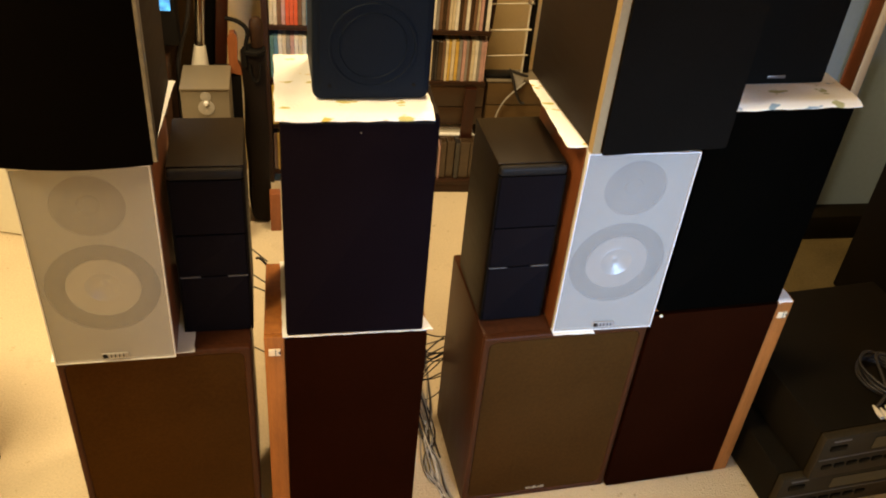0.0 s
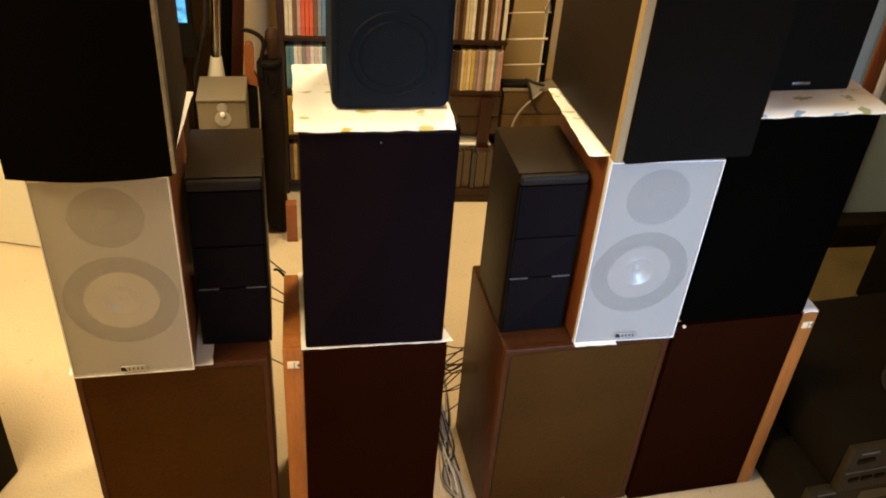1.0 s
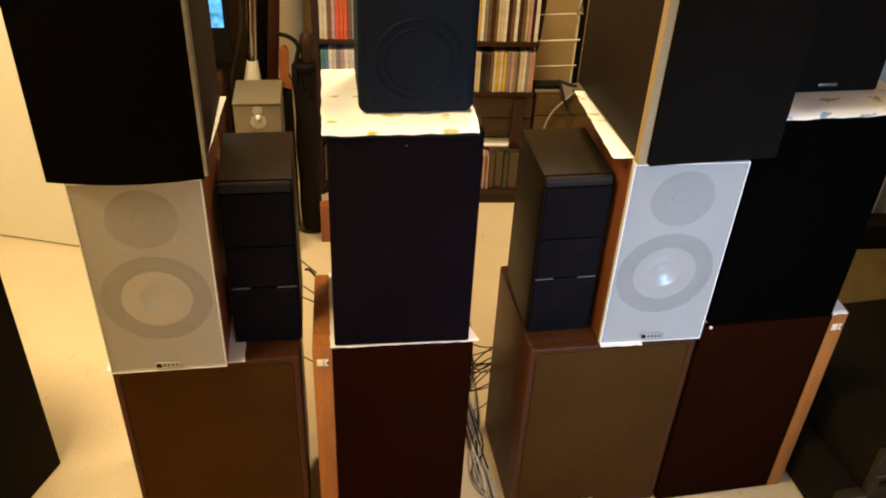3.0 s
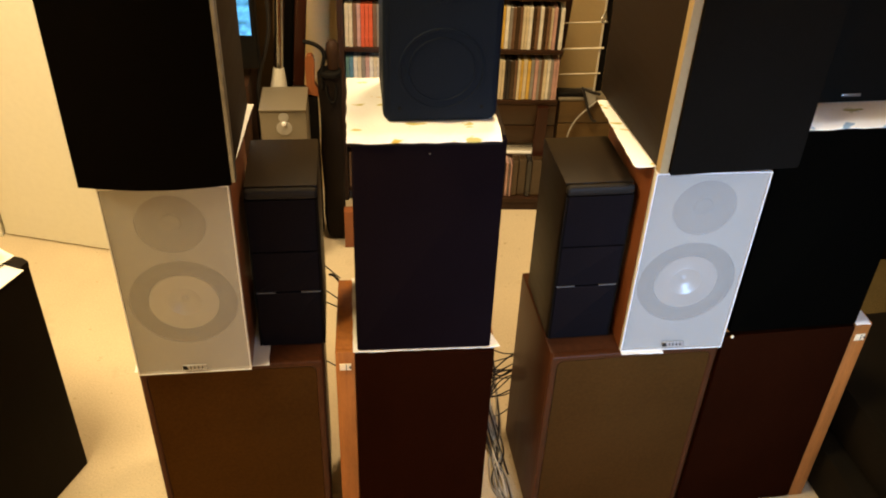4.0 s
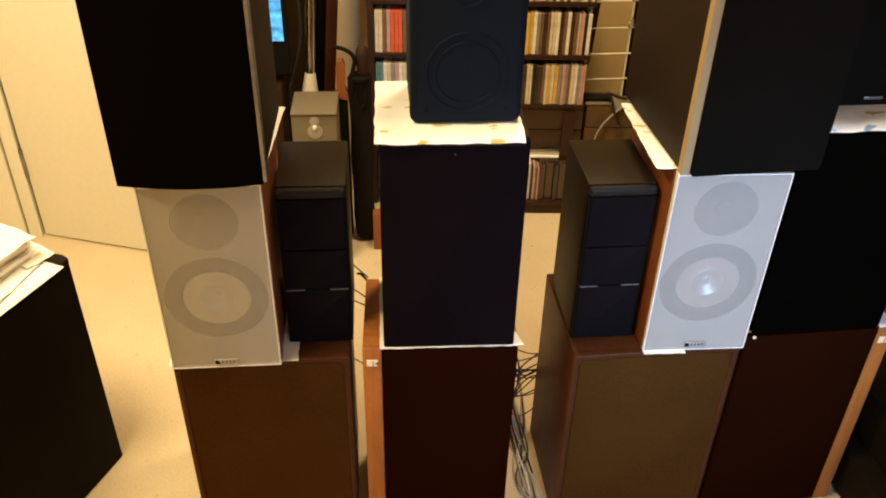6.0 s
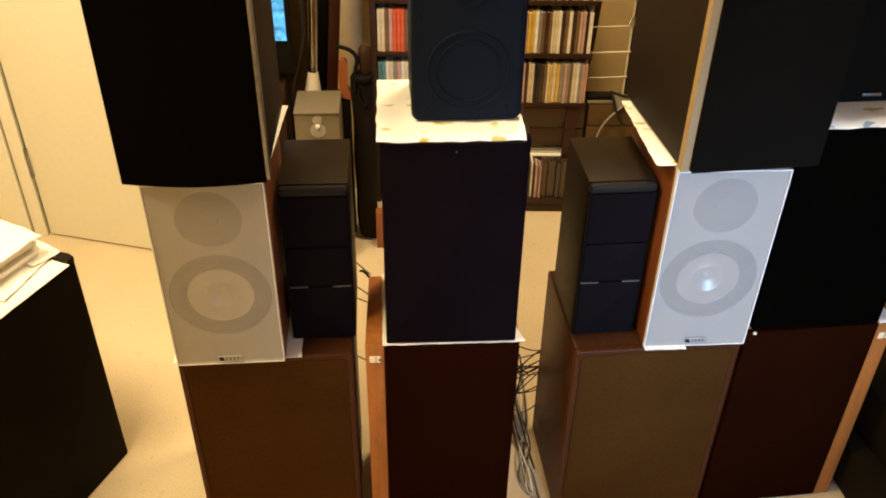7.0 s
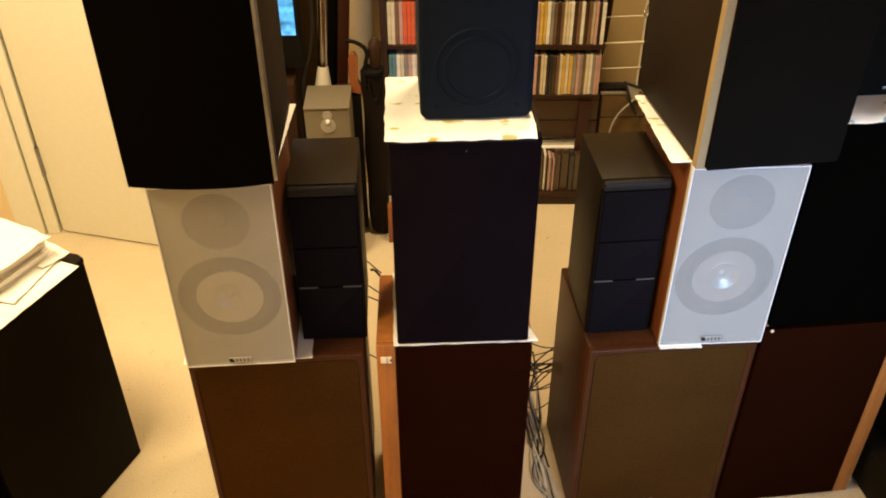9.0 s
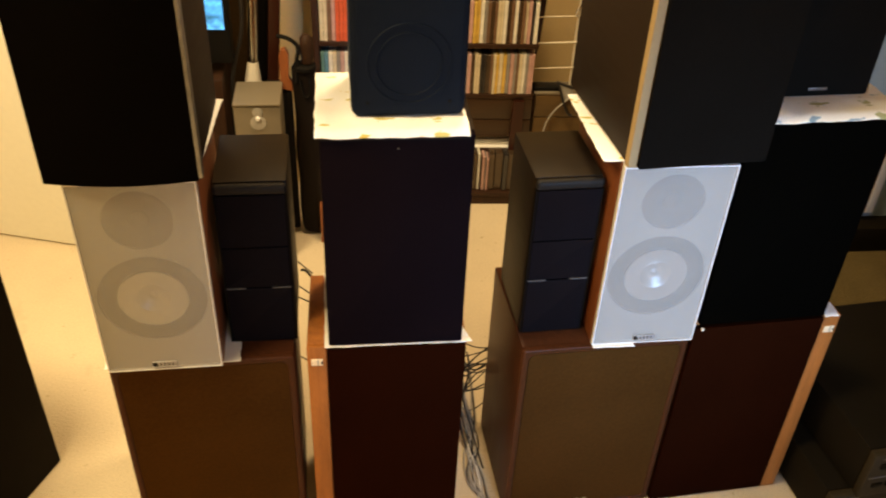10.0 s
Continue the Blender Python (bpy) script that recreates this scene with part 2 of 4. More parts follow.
def ring(outer, inner, y0, y1, bevel=0.0):
    """A frame between two outlines in x and z, drawn out from y0 to y1."""
    b = bmesh.new()
    loops = [[b.verts.new((x, y, z)) for x, z in pts] for pts, y in ((outer, y0), (inner, y0), (inner, y1), (outer, y1))]
    n = len(outer)
    for p, q in zip(loops, loops[1:] + loops[:1]):
        for k in range(n):
            b.faces.new((p[k], p[(k + 1) % n], q[(k + 1) % n], q[k]))
    bmesh.ops.recalc_face_normals(b, faces=b.faces[:])
    if bevel:
        edges = [e for e in b.edges if all(v.co.y == y0 for v in e.verts) and len({v in loops[0] for v in e.verts}) == 1]
        bmesh.ops.bevel(b, geom=edges, offset=bevel, segments=3, affect="EDGES", profile=0.5)
    return b


def pierced(points, holes, y0, y1):
    """A board with round holes, each (x, z, radius), drawn out from y0 to y1."""
    b = bmesh.new()
    loops = [points] + [[(x + r * math.cos(2 * math.pi * k / 56), z + r * math.sin(2 * math.pi * k / 56)) for k in range(56)] for x, z, r in holes]
    edges = []
    for pts in loops:
        vs = [b.verts.new((x, y0, z)) for x, z in pts]
        edges += [b.edges.new((vs[k], vs[(k + 1) % len(vs)])) for k in range(len(vs))]
    bmesh.ops.triangle_fill(b, edges=edges, use_beauty=True, use_dissolve=False)
    grown = bmesh.ops.extrude_face_region(b, geom=b.faces[:])
    for v in grown["geom"]:
        if isinstance(v, bmesh.types.BMVert):
            v.co.y = y1
    bmesh.ops.recalc_face_normals(b, faces=b.faces[:])
    return b


def rounded(x0, x1, z0, z1, r, n=6):
    pts = []
    for cx, cz, a0 in ((x1 - r, z0 + r, -90), (x1 - r, z1 - r, 0), (x0 + r, z1 - r, 90), (x0 + r, z0 + r, 180)):
        for k in range(n + 1):
            a = radians(a0 + 90 * k / n)
            pts.append((cx + r * math.cos(a), cz + r * math.sin(a)))
    return pts


def part(name, bm, material, parent, label="", smooth=True):
    me = bpy.data.meshes.new(name)
    bm.to_mesh(me)
    bm.free()
    me.materials.append(material)
    if smooth:
        me.polygons.foreach_set("use_smooth", [True] * len(me.polygons))
        me.set_sharp_from_angle(angle=radians(35))
    ob = new(name, me)
    ob.parent = parent
    if label:
        ob["label"] = label
    return ob


def thing(name, m, label, category, group="", kind=""):
    ob = new(name)
    ob.empty_display_size = 0.05
    ob.matrix_world = m
    return tagged(ob, label, category, group, kind)


def single(name, bm, material, m, label, category, group="", kind=""):
    ob = part(name, bm, material, None)
    ob.matrix_world = m
    return tagged(ob, label, category, group, kind)


def tube(name, points, radius, material, parent=None, label="", category="", group=""):
    cu = bpy.data.curves.new(name, "CURVE")
    cu.dimensions, cu.bevel_depth, cu.bevel_resolution, cu.resolution_u = "3D", radius, 3, 8
    sp = cu.splines.new("NURBS")
    sp.points.add(len(points) - 1)
    for q, c in zip(sp.points, points):
        q.co = (*c, 1)
    sp.use_endpoint_u, sp.order_u = True, 4
    cu.materials.append(material)
    tmp = bpy.data.objects.new("tmp_curve", cu)
    me = bpy.data.meshes.new_from_object(tmp)
    bpy.data.objects.remove(tmp)
    me.name = name
    ob = new(name, me)
    ob.parent = parent
    return tagged(ob, label, category, group)


def sheet(x0, x1, y0, y1, wave=0.002, droop=None, nx=28, ny=24, seed=0.0, thick=0.0012):
    """A limp sheet; droop: how far its front margin hangs over the edge at droop[0] (in y), by droop[1]."""
    b = bmesh.new()
    rows = []
    for lay in (0, 1):
        grid = []
        for j in range(ny + 1):
            row = []
            for i in range(nx + 1):
                x, y = x0 + (x1 - x0) * i / nx, y0 + (y1 - y0) * j / ny
                z = wave * (1 + noise.noise((x * 30 + seed, y * 30, seed)))
                if droop and y < droop[0]:
                    z -= droop[1] * ((droop[0] - y) / (droop[0] - y0)) ** 1.5
                ragged = 0.0016 * noise.noise((x * 60, seed, y * 60)) if j in (0, ny) or i in (0, nx) else 0
                row.append(b.verts.new((x + ragged, y + ragged, z + lay * thick)))
            grid.append(row)
        rows.append(grid)
    for lay, grid in enumerate(rows):
        for j in range(ny):
            for i in range(nx):
                f = (grid[j][i], grid[j][i + 1], grid[j + 1][i + 1], grid[j + 1][i])
                b.faces.new(f if lay else f[::-1])
    lo, hi = rows
    rim = [(0, i) for i in range(nx + 1)] + [(j, nx) for j in range(1, ny + 1)] + [(ny, i) for i in range(nx - 1, -1, -1)] + [(j, 0) for j in range(ny - 1, 0, -1)]
    for (j, i), (q, p) in zip(rim, rim[1:] + rim[:1]):
        b.faces.new((lo[j][i], lo[q][p], hi[q][p], hi[j][i]))
    return b


# ---- room ----
def structure(name, bm, material, label, category):
    return single(name, bm, material, Matrix(), label, category, kind="structure")


structure("floor", box(-2.6, 2.6, -2.0, 2.0, -0.10, 0.0), CARPET, "cream low-pile carpet with faint stains", "floor")
structure("ceiling", box(-2.6, 2.6, -2.0, 2.0, 2.40, 2.50), CEILING, "plain off-white painted ceiling", "ceiling")
structure("wall_north", box(-2.6, 2.6, 1.62, 1.72, 0.0, 2.40), WARMLITWALL, "cream painted wall behind the shelves", "wall")
south = bmesh.new()
for a in ((-2.6, 0.34, 0.0, 2.40), (0.98, 2.6, 0.0, 2.40), (0.34, 0.98, 0.0, 0.58), (0.34, 0.98, 1.38, 2.40)):
    box(a[0], a[1], -2.0, -1.9, a[2], a[3], bm=south)
structure("wall_south", south, WALL, "cream painted wall opposite the stacks with an assumed window", "wall")
structure("wall_west", box(-2.6, -2.5, -1.9, 1.62, 0.0, 2.40), WALL, "cream painted side wall", "wall")
structure("wall_east", box(2.4, 2.5, -1.9, 1.62, 0.0, 2.40), WALL, "cream painted side wall", "wall")
# Pier added ahead of the back wall, where lamplight clears rack and door.
structure("wall_3", box(-0.80, -0.184, 1.33, 1.43, 0.0, 2.40), WARMLITWALL, "cream painted wall pier added to catch light beside the disc rack", "wall")
structure("wall_1", box(-2.5, -1.205, 1.12, 1.22, 0.0, 2.40), WALL, "cream wall return beside the door", "wall")

# door, ajar into the room, with its frame on the wall return
door = thing("door_1", pose(-1.164, 1.086, 0, 0, 0, -16.5), "cream painted flush door standing ajar", "door", kind="structure")
part("door_leaf", box(0.0, 0.66, 0.0, 0.04, 0.006, 2.03, 0.002), DOORPAINT, door)
for z in (0.25, 1.05, 1.8):
    part("hinge", lathe([(0.006, z - 0.045), (0.006, z + 0.045)], 12, "Z", (-0.003, -0.002, 0)), GUNMETAL, door, "small steel hinge")
frame_l = thing("door_frame", pose(-1.207, 1.078, 0), "cream painted wooden door frame", "door frame", kind="structure")
part("jamb", box(0.0, 0.036, 0.0, 0.10, 0.0, 2.08, 0.003), DOORPAINT, frame_l)
part("architrave", box(-0.085, -0.005, -0.006, 0.04, 0.0, 2.12, 0.006), DOORPAINT, frame_l)
part("door_stop", box(0.037, 0.047, 0.055, 0.08, 0.0, 2.05, 0.002), DOORPAINT, frame_l)

# small window opposite the stacks, unseen and assumed as the cool light's source
win = thing("assumed_window", pose(0.34, -1.99, 0.58), "assumed small white framed window, unseen, for the cool light", "window", kind="structure")
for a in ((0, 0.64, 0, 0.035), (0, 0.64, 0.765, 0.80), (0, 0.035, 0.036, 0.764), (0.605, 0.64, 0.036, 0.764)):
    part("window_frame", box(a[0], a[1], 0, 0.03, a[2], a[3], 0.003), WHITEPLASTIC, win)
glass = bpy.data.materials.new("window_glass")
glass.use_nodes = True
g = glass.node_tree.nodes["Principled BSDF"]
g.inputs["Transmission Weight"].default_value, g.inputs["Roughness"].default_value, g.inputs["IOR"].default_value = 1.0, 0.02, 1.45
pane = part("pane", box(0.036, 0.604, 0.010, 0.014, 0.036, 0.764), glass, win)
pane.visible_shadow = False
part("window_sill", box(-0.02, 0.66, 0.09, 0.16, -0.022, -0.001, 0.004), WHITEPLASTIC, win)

# ceiling lamps out of view; the second is added along with its light
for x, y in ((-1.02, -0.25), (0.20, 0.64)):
    lamp = thing("unseen_ceiling_light", pose(x, y, 2.40), "unseen round frosted ceiling light with a warm glow", "ceiling light", "ceiling lights")
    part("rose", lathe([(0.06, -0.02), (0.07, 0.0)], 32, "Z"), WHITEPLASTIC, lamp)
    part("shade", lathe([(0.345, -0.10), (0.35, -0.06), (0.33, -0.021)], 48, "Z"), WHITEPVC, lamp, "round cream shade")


# ---- loudspeakers ----
def big_brown(m, label):
    """Mahogany cabinet with a raised lip round a brown cloth grille."""
    w, d, h = 0.310, 0.250, 0.452
    t = thing("loudspeaker", m, label, "loudspeaker", "pair of brown speakers")
    b = box(0, w, 0.012, d, 0, h, 0.003)
    part("cabinet", b, MAHOGANY, t)
    part("lip", ring(rounded(0, w, 0, h, 0.006), rounded(0.012, w - 0.012, 0.012, h - 0.012, 0.014), 0, 0.0115, 0.003), MAHOGANY, t)
    part("grille", slab(rounded(0.0124, w - 0.0124, 0.0124, h - 0.0124, 0.0136), 0.0015, 0.0116, 0.004), BROWNCLOTH, t, "brown cloth grille")
    part("badge", box(w / 2 - 0.02, w / 2 + 0.02, -0.0005, 0.0025, 0.018, 0.024, 0.0008), SILVER, t, "thin metal name plate")
    return t


def oak_floorstander(m, label, mirrored):
    """Oak cabinet with an oxblood grille beside a bare oak strip with a badge."""
    w, d, h, s = (0.287 if mirrored else 0.2755), 0.203, 0.483, (0.034 if mirrored else 0.0345)
    t = thing("loudspeaker", m, label, "loudspeaker", "pair of oak speakers")
    part("cabinet", box(0.004 if mirrored else 0.0, w, 0.010, d, 0, h, 0.002), OAK, t)
    g0, g1 = (-0.001, w - s) if mirrored else (s, w - 0.002)
    s0, s1 = (w - s + 0.001, w) if mirrored else (0, s - 0.001)
    part("front_strip", box(s0, s1, 0.0, 0.0098, 0, h, 0.002), OAK, t, "bare oak front strip")
    part("grille", slab(rounded(g0, g1, 0.004, h - 0.003, 0.004), -0.002, 0.0098, 0.003), REDCLOTH, t, "dark oxblood cloth grille")
    if mirrored:
        part("pin", lathe([(0.0032, -0.002), (0.0032, -0.004), (0.0015, -0.0055)], 16, "Y", (0.012, 0, h - 0.0035)), WHITEPVC, t, "small pale pin")
    c = (s0 + s1) / 2
    badge = part("badge", box(c - 0.010, c + 0.010, -0.0025, -0.0002, h - 0.040, h - 0.025, 0.0008), BADGE, t, "small square cream badge")
    part("mark", box(c + 0.0012, c + 0.0022, -0.0032, -0.0026, h - 0.0395, h - 0.0255), INK, badge)
    part("mark", slab([(c + 0.0060, h - 0.0325), (c + 0.0100, h - 0.0365), (c + 0.0100, h - 0.0285)], -0.0032, -0.0026), INK, badge)
    return t


def white_bookshelf(m, label):
    """Cherry cabinet with a white front; drivers show through the perforated metal."""
    w, d, h = 0.186, 0.25, 0.369
    lean = 0.004
    t = thing("loudspeaker", m, label, "loudspeaker", "pair of white-fronted speakers")
    wz, tz = 0.147, 0.299
    part("cabinet", box(0.001, w - 0.001, 0.0165, d, 0, h, 0.002), CHERRY, t)
    for x0 in (-0.0008, w - 0.0002):
        part("cheek", box(x0, x0 + 0.0010, 0.005, d - 0.004, 0.0005, h - 0.0005), CHERRY, t, "cherry veneered side")
    front = pierced(rounded(0.0005, w - 0.0005, 0.0005, h - 0.0005, 0.003), ((w / 2, wz, 0.0845), (w / 2, tz, 0.0525)), 0.001, 0.0162)
    for v in front.verts:
        if v.co.y < 0.010:
            v.co.y -= lean * v.co.z / h
    part("baffle", front, BAFFLE, t, "pale grey baffle")
    mesh = slab(rounded(0.0019, w - 0.0019, 0.0019, h - 0.0019, 0.003), -0.0048, -0.0040)
    for v in mesh.verts:
        v.co.y -= lean * v.co.z / h
    rim = bmesh.new()
    for a in ((0, w, 0, 0.0018), (0, w, h - 0.0018, h), (0, 0.0018, 0.0018, h - 0.0018), (w - 0.0018, w, 0.0018, h - 0.0018)):
        box(a[0], a[1], -0.0055, 0.0008, a[2], a[3], 0.0, bm=rim)
    for v in rim.verts:
        v.co.y -= lean * v.co.z / h
    part("grille_rim", rim, WHITEPLASTIC, t, "white lacquered rim")
    for name, prof, material, z, label2 in (
        ("surround", [(0.084, 0.0155), (0.084, 0.004), (0.078, 0.0014), (0.070, 0.0004), (0.060, 0.0014), (0.0555, 0.004), (0.055, 0.0155)], RUBBER, wz, "dark rubber surround"),
        ("cone", [(0.0547, 0.0155), (0.0545, 0.0024), (0.050, 0.0024), (0.0300, 0.0052), (0.0282, 0.0044), (0.0262, 0.0050), (0.0220, 0.0080), (0.0180, 0.0103), (0.0130, 0.0125), (0.0080, 0.0140), (0.0060, 0.0138), (0.0040, 0.0120), (0.0010, 0.0114)], CONE, wz, "silver cone with a dished cap"),
        ("tweeter_plate", [(0.052, 0.0155), (0.052, 0.003), (0.050, 0.002), (0.028, 0.0045), (0.018, 0.0075), (0.017, 0.0075)], PLATE, tz, "grey tweeter plate"),
        ("tweeter_dome", [(0.0165, 0.0078), (0.014, 0.0045), (0.008, 0.0030), (0.001, 0.0025)], PLATE, tz, ""),
    ):
        b = lathe(prof, 56, "Y", (w / 2, 0, z))
        for v in b.verts:
            v.co.y -= lean * v.co.z / h
        part(name, b, material, t, label2)
    part("grille", mesh, MESH, t, "fine perforated white metal grille")
    badge = part("badge", box(w / 2 - 0.020, w / 2 + 0.020, -0.0072, -0.0048, 0.009, 0.019, 0.0008), NAMEPLATE, t, "small silver name plate with dark marks")
    part("mark", slab([(w / 2 - 0.019, 0.010), (w / 2 - 0.010, 0.010), (w / 2 - 0.013, 0.018), (w / 2 - 0.019, 0.018)], -0.0080, -0.0073), BLACK, badge)
    for k in range(4):
        part("mark", box(w / 2 - 0.007 + k * 0.0064, w / 2 - 0.0052 + k * 0.0064, -0.0080, -0.0073, 0.0115, 0.0165), BLACK, badge)
    return t


def slim_black(m, label):
    """Slim black ash box with a foam front in three fields."""
    w, d, h = 0.115, 0.168, 0.3225
    t = thing("loudspeaker", m, label, "loudspeaker", "pair of slim black speakers")
    part("cabinet", box(0, w, 0.014, d, 0, h, 0.003), ASH, t)
    for z0, z1 in ((0.003, 0.1195), (0.1225, 0.2025), (0.2055, h - 0.0188)):
        b = slab(rounded(0.0042, w - 0.0042, z0, z1, 0.0012, 2), 0.0, 0.0138, 0.0006 if z0 > 0.2 else 0.0015)
        part("front_field", b, FOAM, t, "matt black foam front field")
    for x0 in (0.0002, w - 0.0038):
        part("edge_strip", box(x0, x0 + 0.0036, 0.0015, 0.0138, 0.002, h - 0.0185, 0.001), BLACKVINYL, t)
    part("top_lip", box(0.0005, w - 0.0005, -0.0005, 0.0138, h - 0.0186, h - 0.0005, 0.0065, 5), LIP, t, "dark grey rounded lip, lightened as an edge catching light")
    for x0, x1 in ((0.004, 0.036), (w - 0.036, w - 0.004)):
        part("clip", box(x0, x1, -0.0012, 0.004, 0.1200, 0.1220, 0.0004), DIMGREY, t, "thin grey trim line")
    return t


def plain_box(m, w, d, h, label, grille_material, body_material, group=""):
    t = thing("loudspeaker", m, label, "loudspeaker", group)
    part("cabinet", box(0, w, 0.012, d, 0, h, 0.003), body_material, t)
    part("grille", slab(rounded(0.0005, w - 0.0005, 0.0003, h - 0.002, 0.004), 0.0, 0.0118, 0.003), grille_material, t, "stretched cloth grille")
    return t


big_brown(pose(-0.509, 0.003, 0, 0, 0, 1.8), "mahogany loudspeaker with brown grille under a white-fronted speaker")
big_brown(pose(0.2025, 0.001, 0, 0, 0, 3.0), "mahogany loudspeaker with brown grille beside loose cables")
oak_floorstander(pose(-0.1765, -0.001, 0, 0, 0, -1.0), "oak loudspeaker with oxblood grille and square cream badge", False)
oak_floorstander(pose(0.5165, 0.0125, 0, 0, 0, 4.0), "oak loudspeaker with oxblood grille beside the receivers", True)
white_bookshelf(pose(-0.5045, -0.005, 0.454, 0, 0, 1.8), "white-fronted loudspeaker with cherry sides below a black speaker")
white_bookshelf(pose(0.3275, 0.0145, 0.454, 0, 0, 0.7), "white-fronted loudspeaker with cherry sides catching a bluish glint")
slim_black(pose(-0.309, 0.053, 0.452, 0, 0, 1.0), "slim black ash loudspeaker with three-field foam front")
slim_black(pose(0.2025, 0.048, 0.452, 0, 0, 2.6), "slim black ash loudspeaker turned slightly on a mahogany speaker")
b2 = plain_box(pose(-0.139, -0.002, 0.486), 0.229, 0.20, 0.406, "tall black loudspeaker with ink-dark cloth front", INKCLOTH, BROWNVINYL)
part("pin", lathe([(0.0015, 0.0), (0.0015, -0.0012), (0.0008, -0.0018)], 16, "Y", (0.115, 0, 0.382)), DIMGREY, b2, "tiny metal pin")
part("top_seam", box(0.002, 0.221, -0.0012, 0.0005, 0.396, 0.3985), BLACK, b2, "thin dark seam")
plain_box(pose(0.5215, 0.0132, 0.486, 0, 0, 3.0), 0.2445, 0.24, 0.41, "black loudspeaker on an oak speaker", DEEPCLOTH, BLACK)
d3 = plain_box(pose(0.558, 0.080, 0.902, 0, 0, 3.0), 0.180, 0.15, 0.33, "small black loudspeaker standing on printed kitchen paper", GREENCLOTH, BLACK)


part("badge", box(0.074, 0.106, -0.0022, 0.0, 0.011, 0.016, 0.0006), GUNMETAL, d3, "short silver name bar")


def small_navy(m):
    w, d, h = 0.169, 0.15, 0.27
    t = thing("loudspeaker", m, "small navy-black moulded loudspeaker with round driver", "loudspeaker")
    part("cabinet", box(0.002, w - 0.002, 0.02, d, 0, h, 0.006), NAVY, t)
    part("front", slab(rounded(0, w, 0, h, 0.014), 0.0, 0.0195, 0.005), NAVY, t, "moulded rounded front")
    part("grille", slab(rounded(0.010, w - 0.010, 0.010, h - 0.010, 0.010), -0.003, -0.0005, 0.002), NAVY, t, "fine mesh grille")
    for r0, r1, z in ((0.063, 0.058, 0.083), (0.049, 0.046, 0.083), (0.024, 0.02, 0.205)):
        part("driver_ring", lathe([(r1, -0.0025), (r1 + 0.001, -0.0045), (r0 - 0.001, -0.0045), (r0, -0.0025)], 56, "Y", (w / 2, 0, z)), NAVY, t)
    # Two dark screw heads below; the third is a silver dot at the tweeter.
    for x, z in ((0.024, 0.024), (w - 0.024, 0.024), (w / 2, 0.196)):
        part("screw", lathe([(0.0028, -0.0028), (0.0028, -0.0040), (0.0015, -0.0044)], 16, "Y", (x, 0, z)), SILVER if z > 0.1 else BLACKMETAL, t, "small screw head or silver dot")
    return t


small_navy(pose(-0.091, 0.040, 0.898, 0, 0, 1.5))


def bowed_black(m):
    w, d, h = 0.2155, 0.25, 0.42
    t = thing("loudspeaker", m, "large glossy black loudspeaker with silver side strip", "loudspeaker")
    part("cabinet", box(0.004, w, 0.016, d, 0.002, h, 0.004), BROWNVINYL, t)
    pts = [(w * k / 16, -0.012 * math.sin(math.pi * k / 16)) for k in range(17)]
    b = bmesh.new()
    ring0 = [b.verts.new((x, y, 0.0)) for x, y in pts] + [b.verts.new((w, 0.0155, 0)), b.verts.new((0, 0.0155, 0))]
    ring1 = [b.verts.new((v.co.x, v.co.y, h)) for v in ring0]
    b.faces.new(ring0[::-1])
    b.faces.new(ring1)
    for k in range(len(ring0)):
        q = (k + 1) % len(ring0)
        b.faces.new((ring0[k], ring0[q], ring1[q], ring1[k]))
    bmesh.ops.recalc_face_normals(b, faces=b.faces[:])
    part("grille", b, BLACKCLOTH, t, "bowed black cloth grille")
    part("strip", box(w + 0.0005, w + 0.007, -0.001, 0.015, 0.004, h, 0.002), GUNMETAL, t, "narrow silver strip")
    return t


bowed_black(pose(-0.528, -0.013, 0.826, 0, 0, 0))


def champagne(m):
    w, d, h = 0.224, 0.29, 0.42
    t = thing("loudspeaker", m, "large charcoal loudspeaker with champagne front frame", "loudspeaker")
    part("cabinet", box(0.001, 0.189, 0.0145, d, 0, h, 0.003), BROWNVINYL, t)
    part("front_frame", slab([(-0.001, 0), (0.189, 0), (0.189, h), (-0.001, h)], -0.003, 0.012, 0.008), BEIGETRIM, t, "champagne-coloured front frame")
    part("grille", slab(rounded(0.0125, w + 0.001, 0.0005, h, 0.004), -0.011, -0.0032, 0.005), GREENCLOTH, t, "charcoal cloth grille")
    return t


champagne(pose(0.329, 0.002, 0.827, 0, 0, 5.0))

# loudspeaker in front, with papers
side = thing("loudspeaker", pose(-0.731, 0.193, 0, 0, 0, -24), "black floor loudspeaker with papers piled on top", "loudspeaker")
part("cabinet", box(-0.30, 0.0, -0.295, 0.014, 0, 0.530, 0.004), BLACKVINYL, side)
part("grille", box(-0.296, -0.003, -0.325, -0.297, 0.004, 0.526, 0.006), BLACKCLOTH, side, "black cloth grille")
part("corner_cap", slab([(-0.036, 0.5302), (0.000, 0.5302), (0.000, 0.541), (-0.010, 0.546), (-0.030, 0.544)], -0.006, 0.013, 0.002), NYLON, side, "worn brown corner cap")


# ---- papers and kitchen towels between the boxes ----
def laid(name, m, x0, x1, y0, y1, material, label, category, wave=0.0012, droop=None, seed=0.0):
    return single(name, sheet(x0, x1, y0, y1, wave, droop, seed=seed), material, m, label, category)


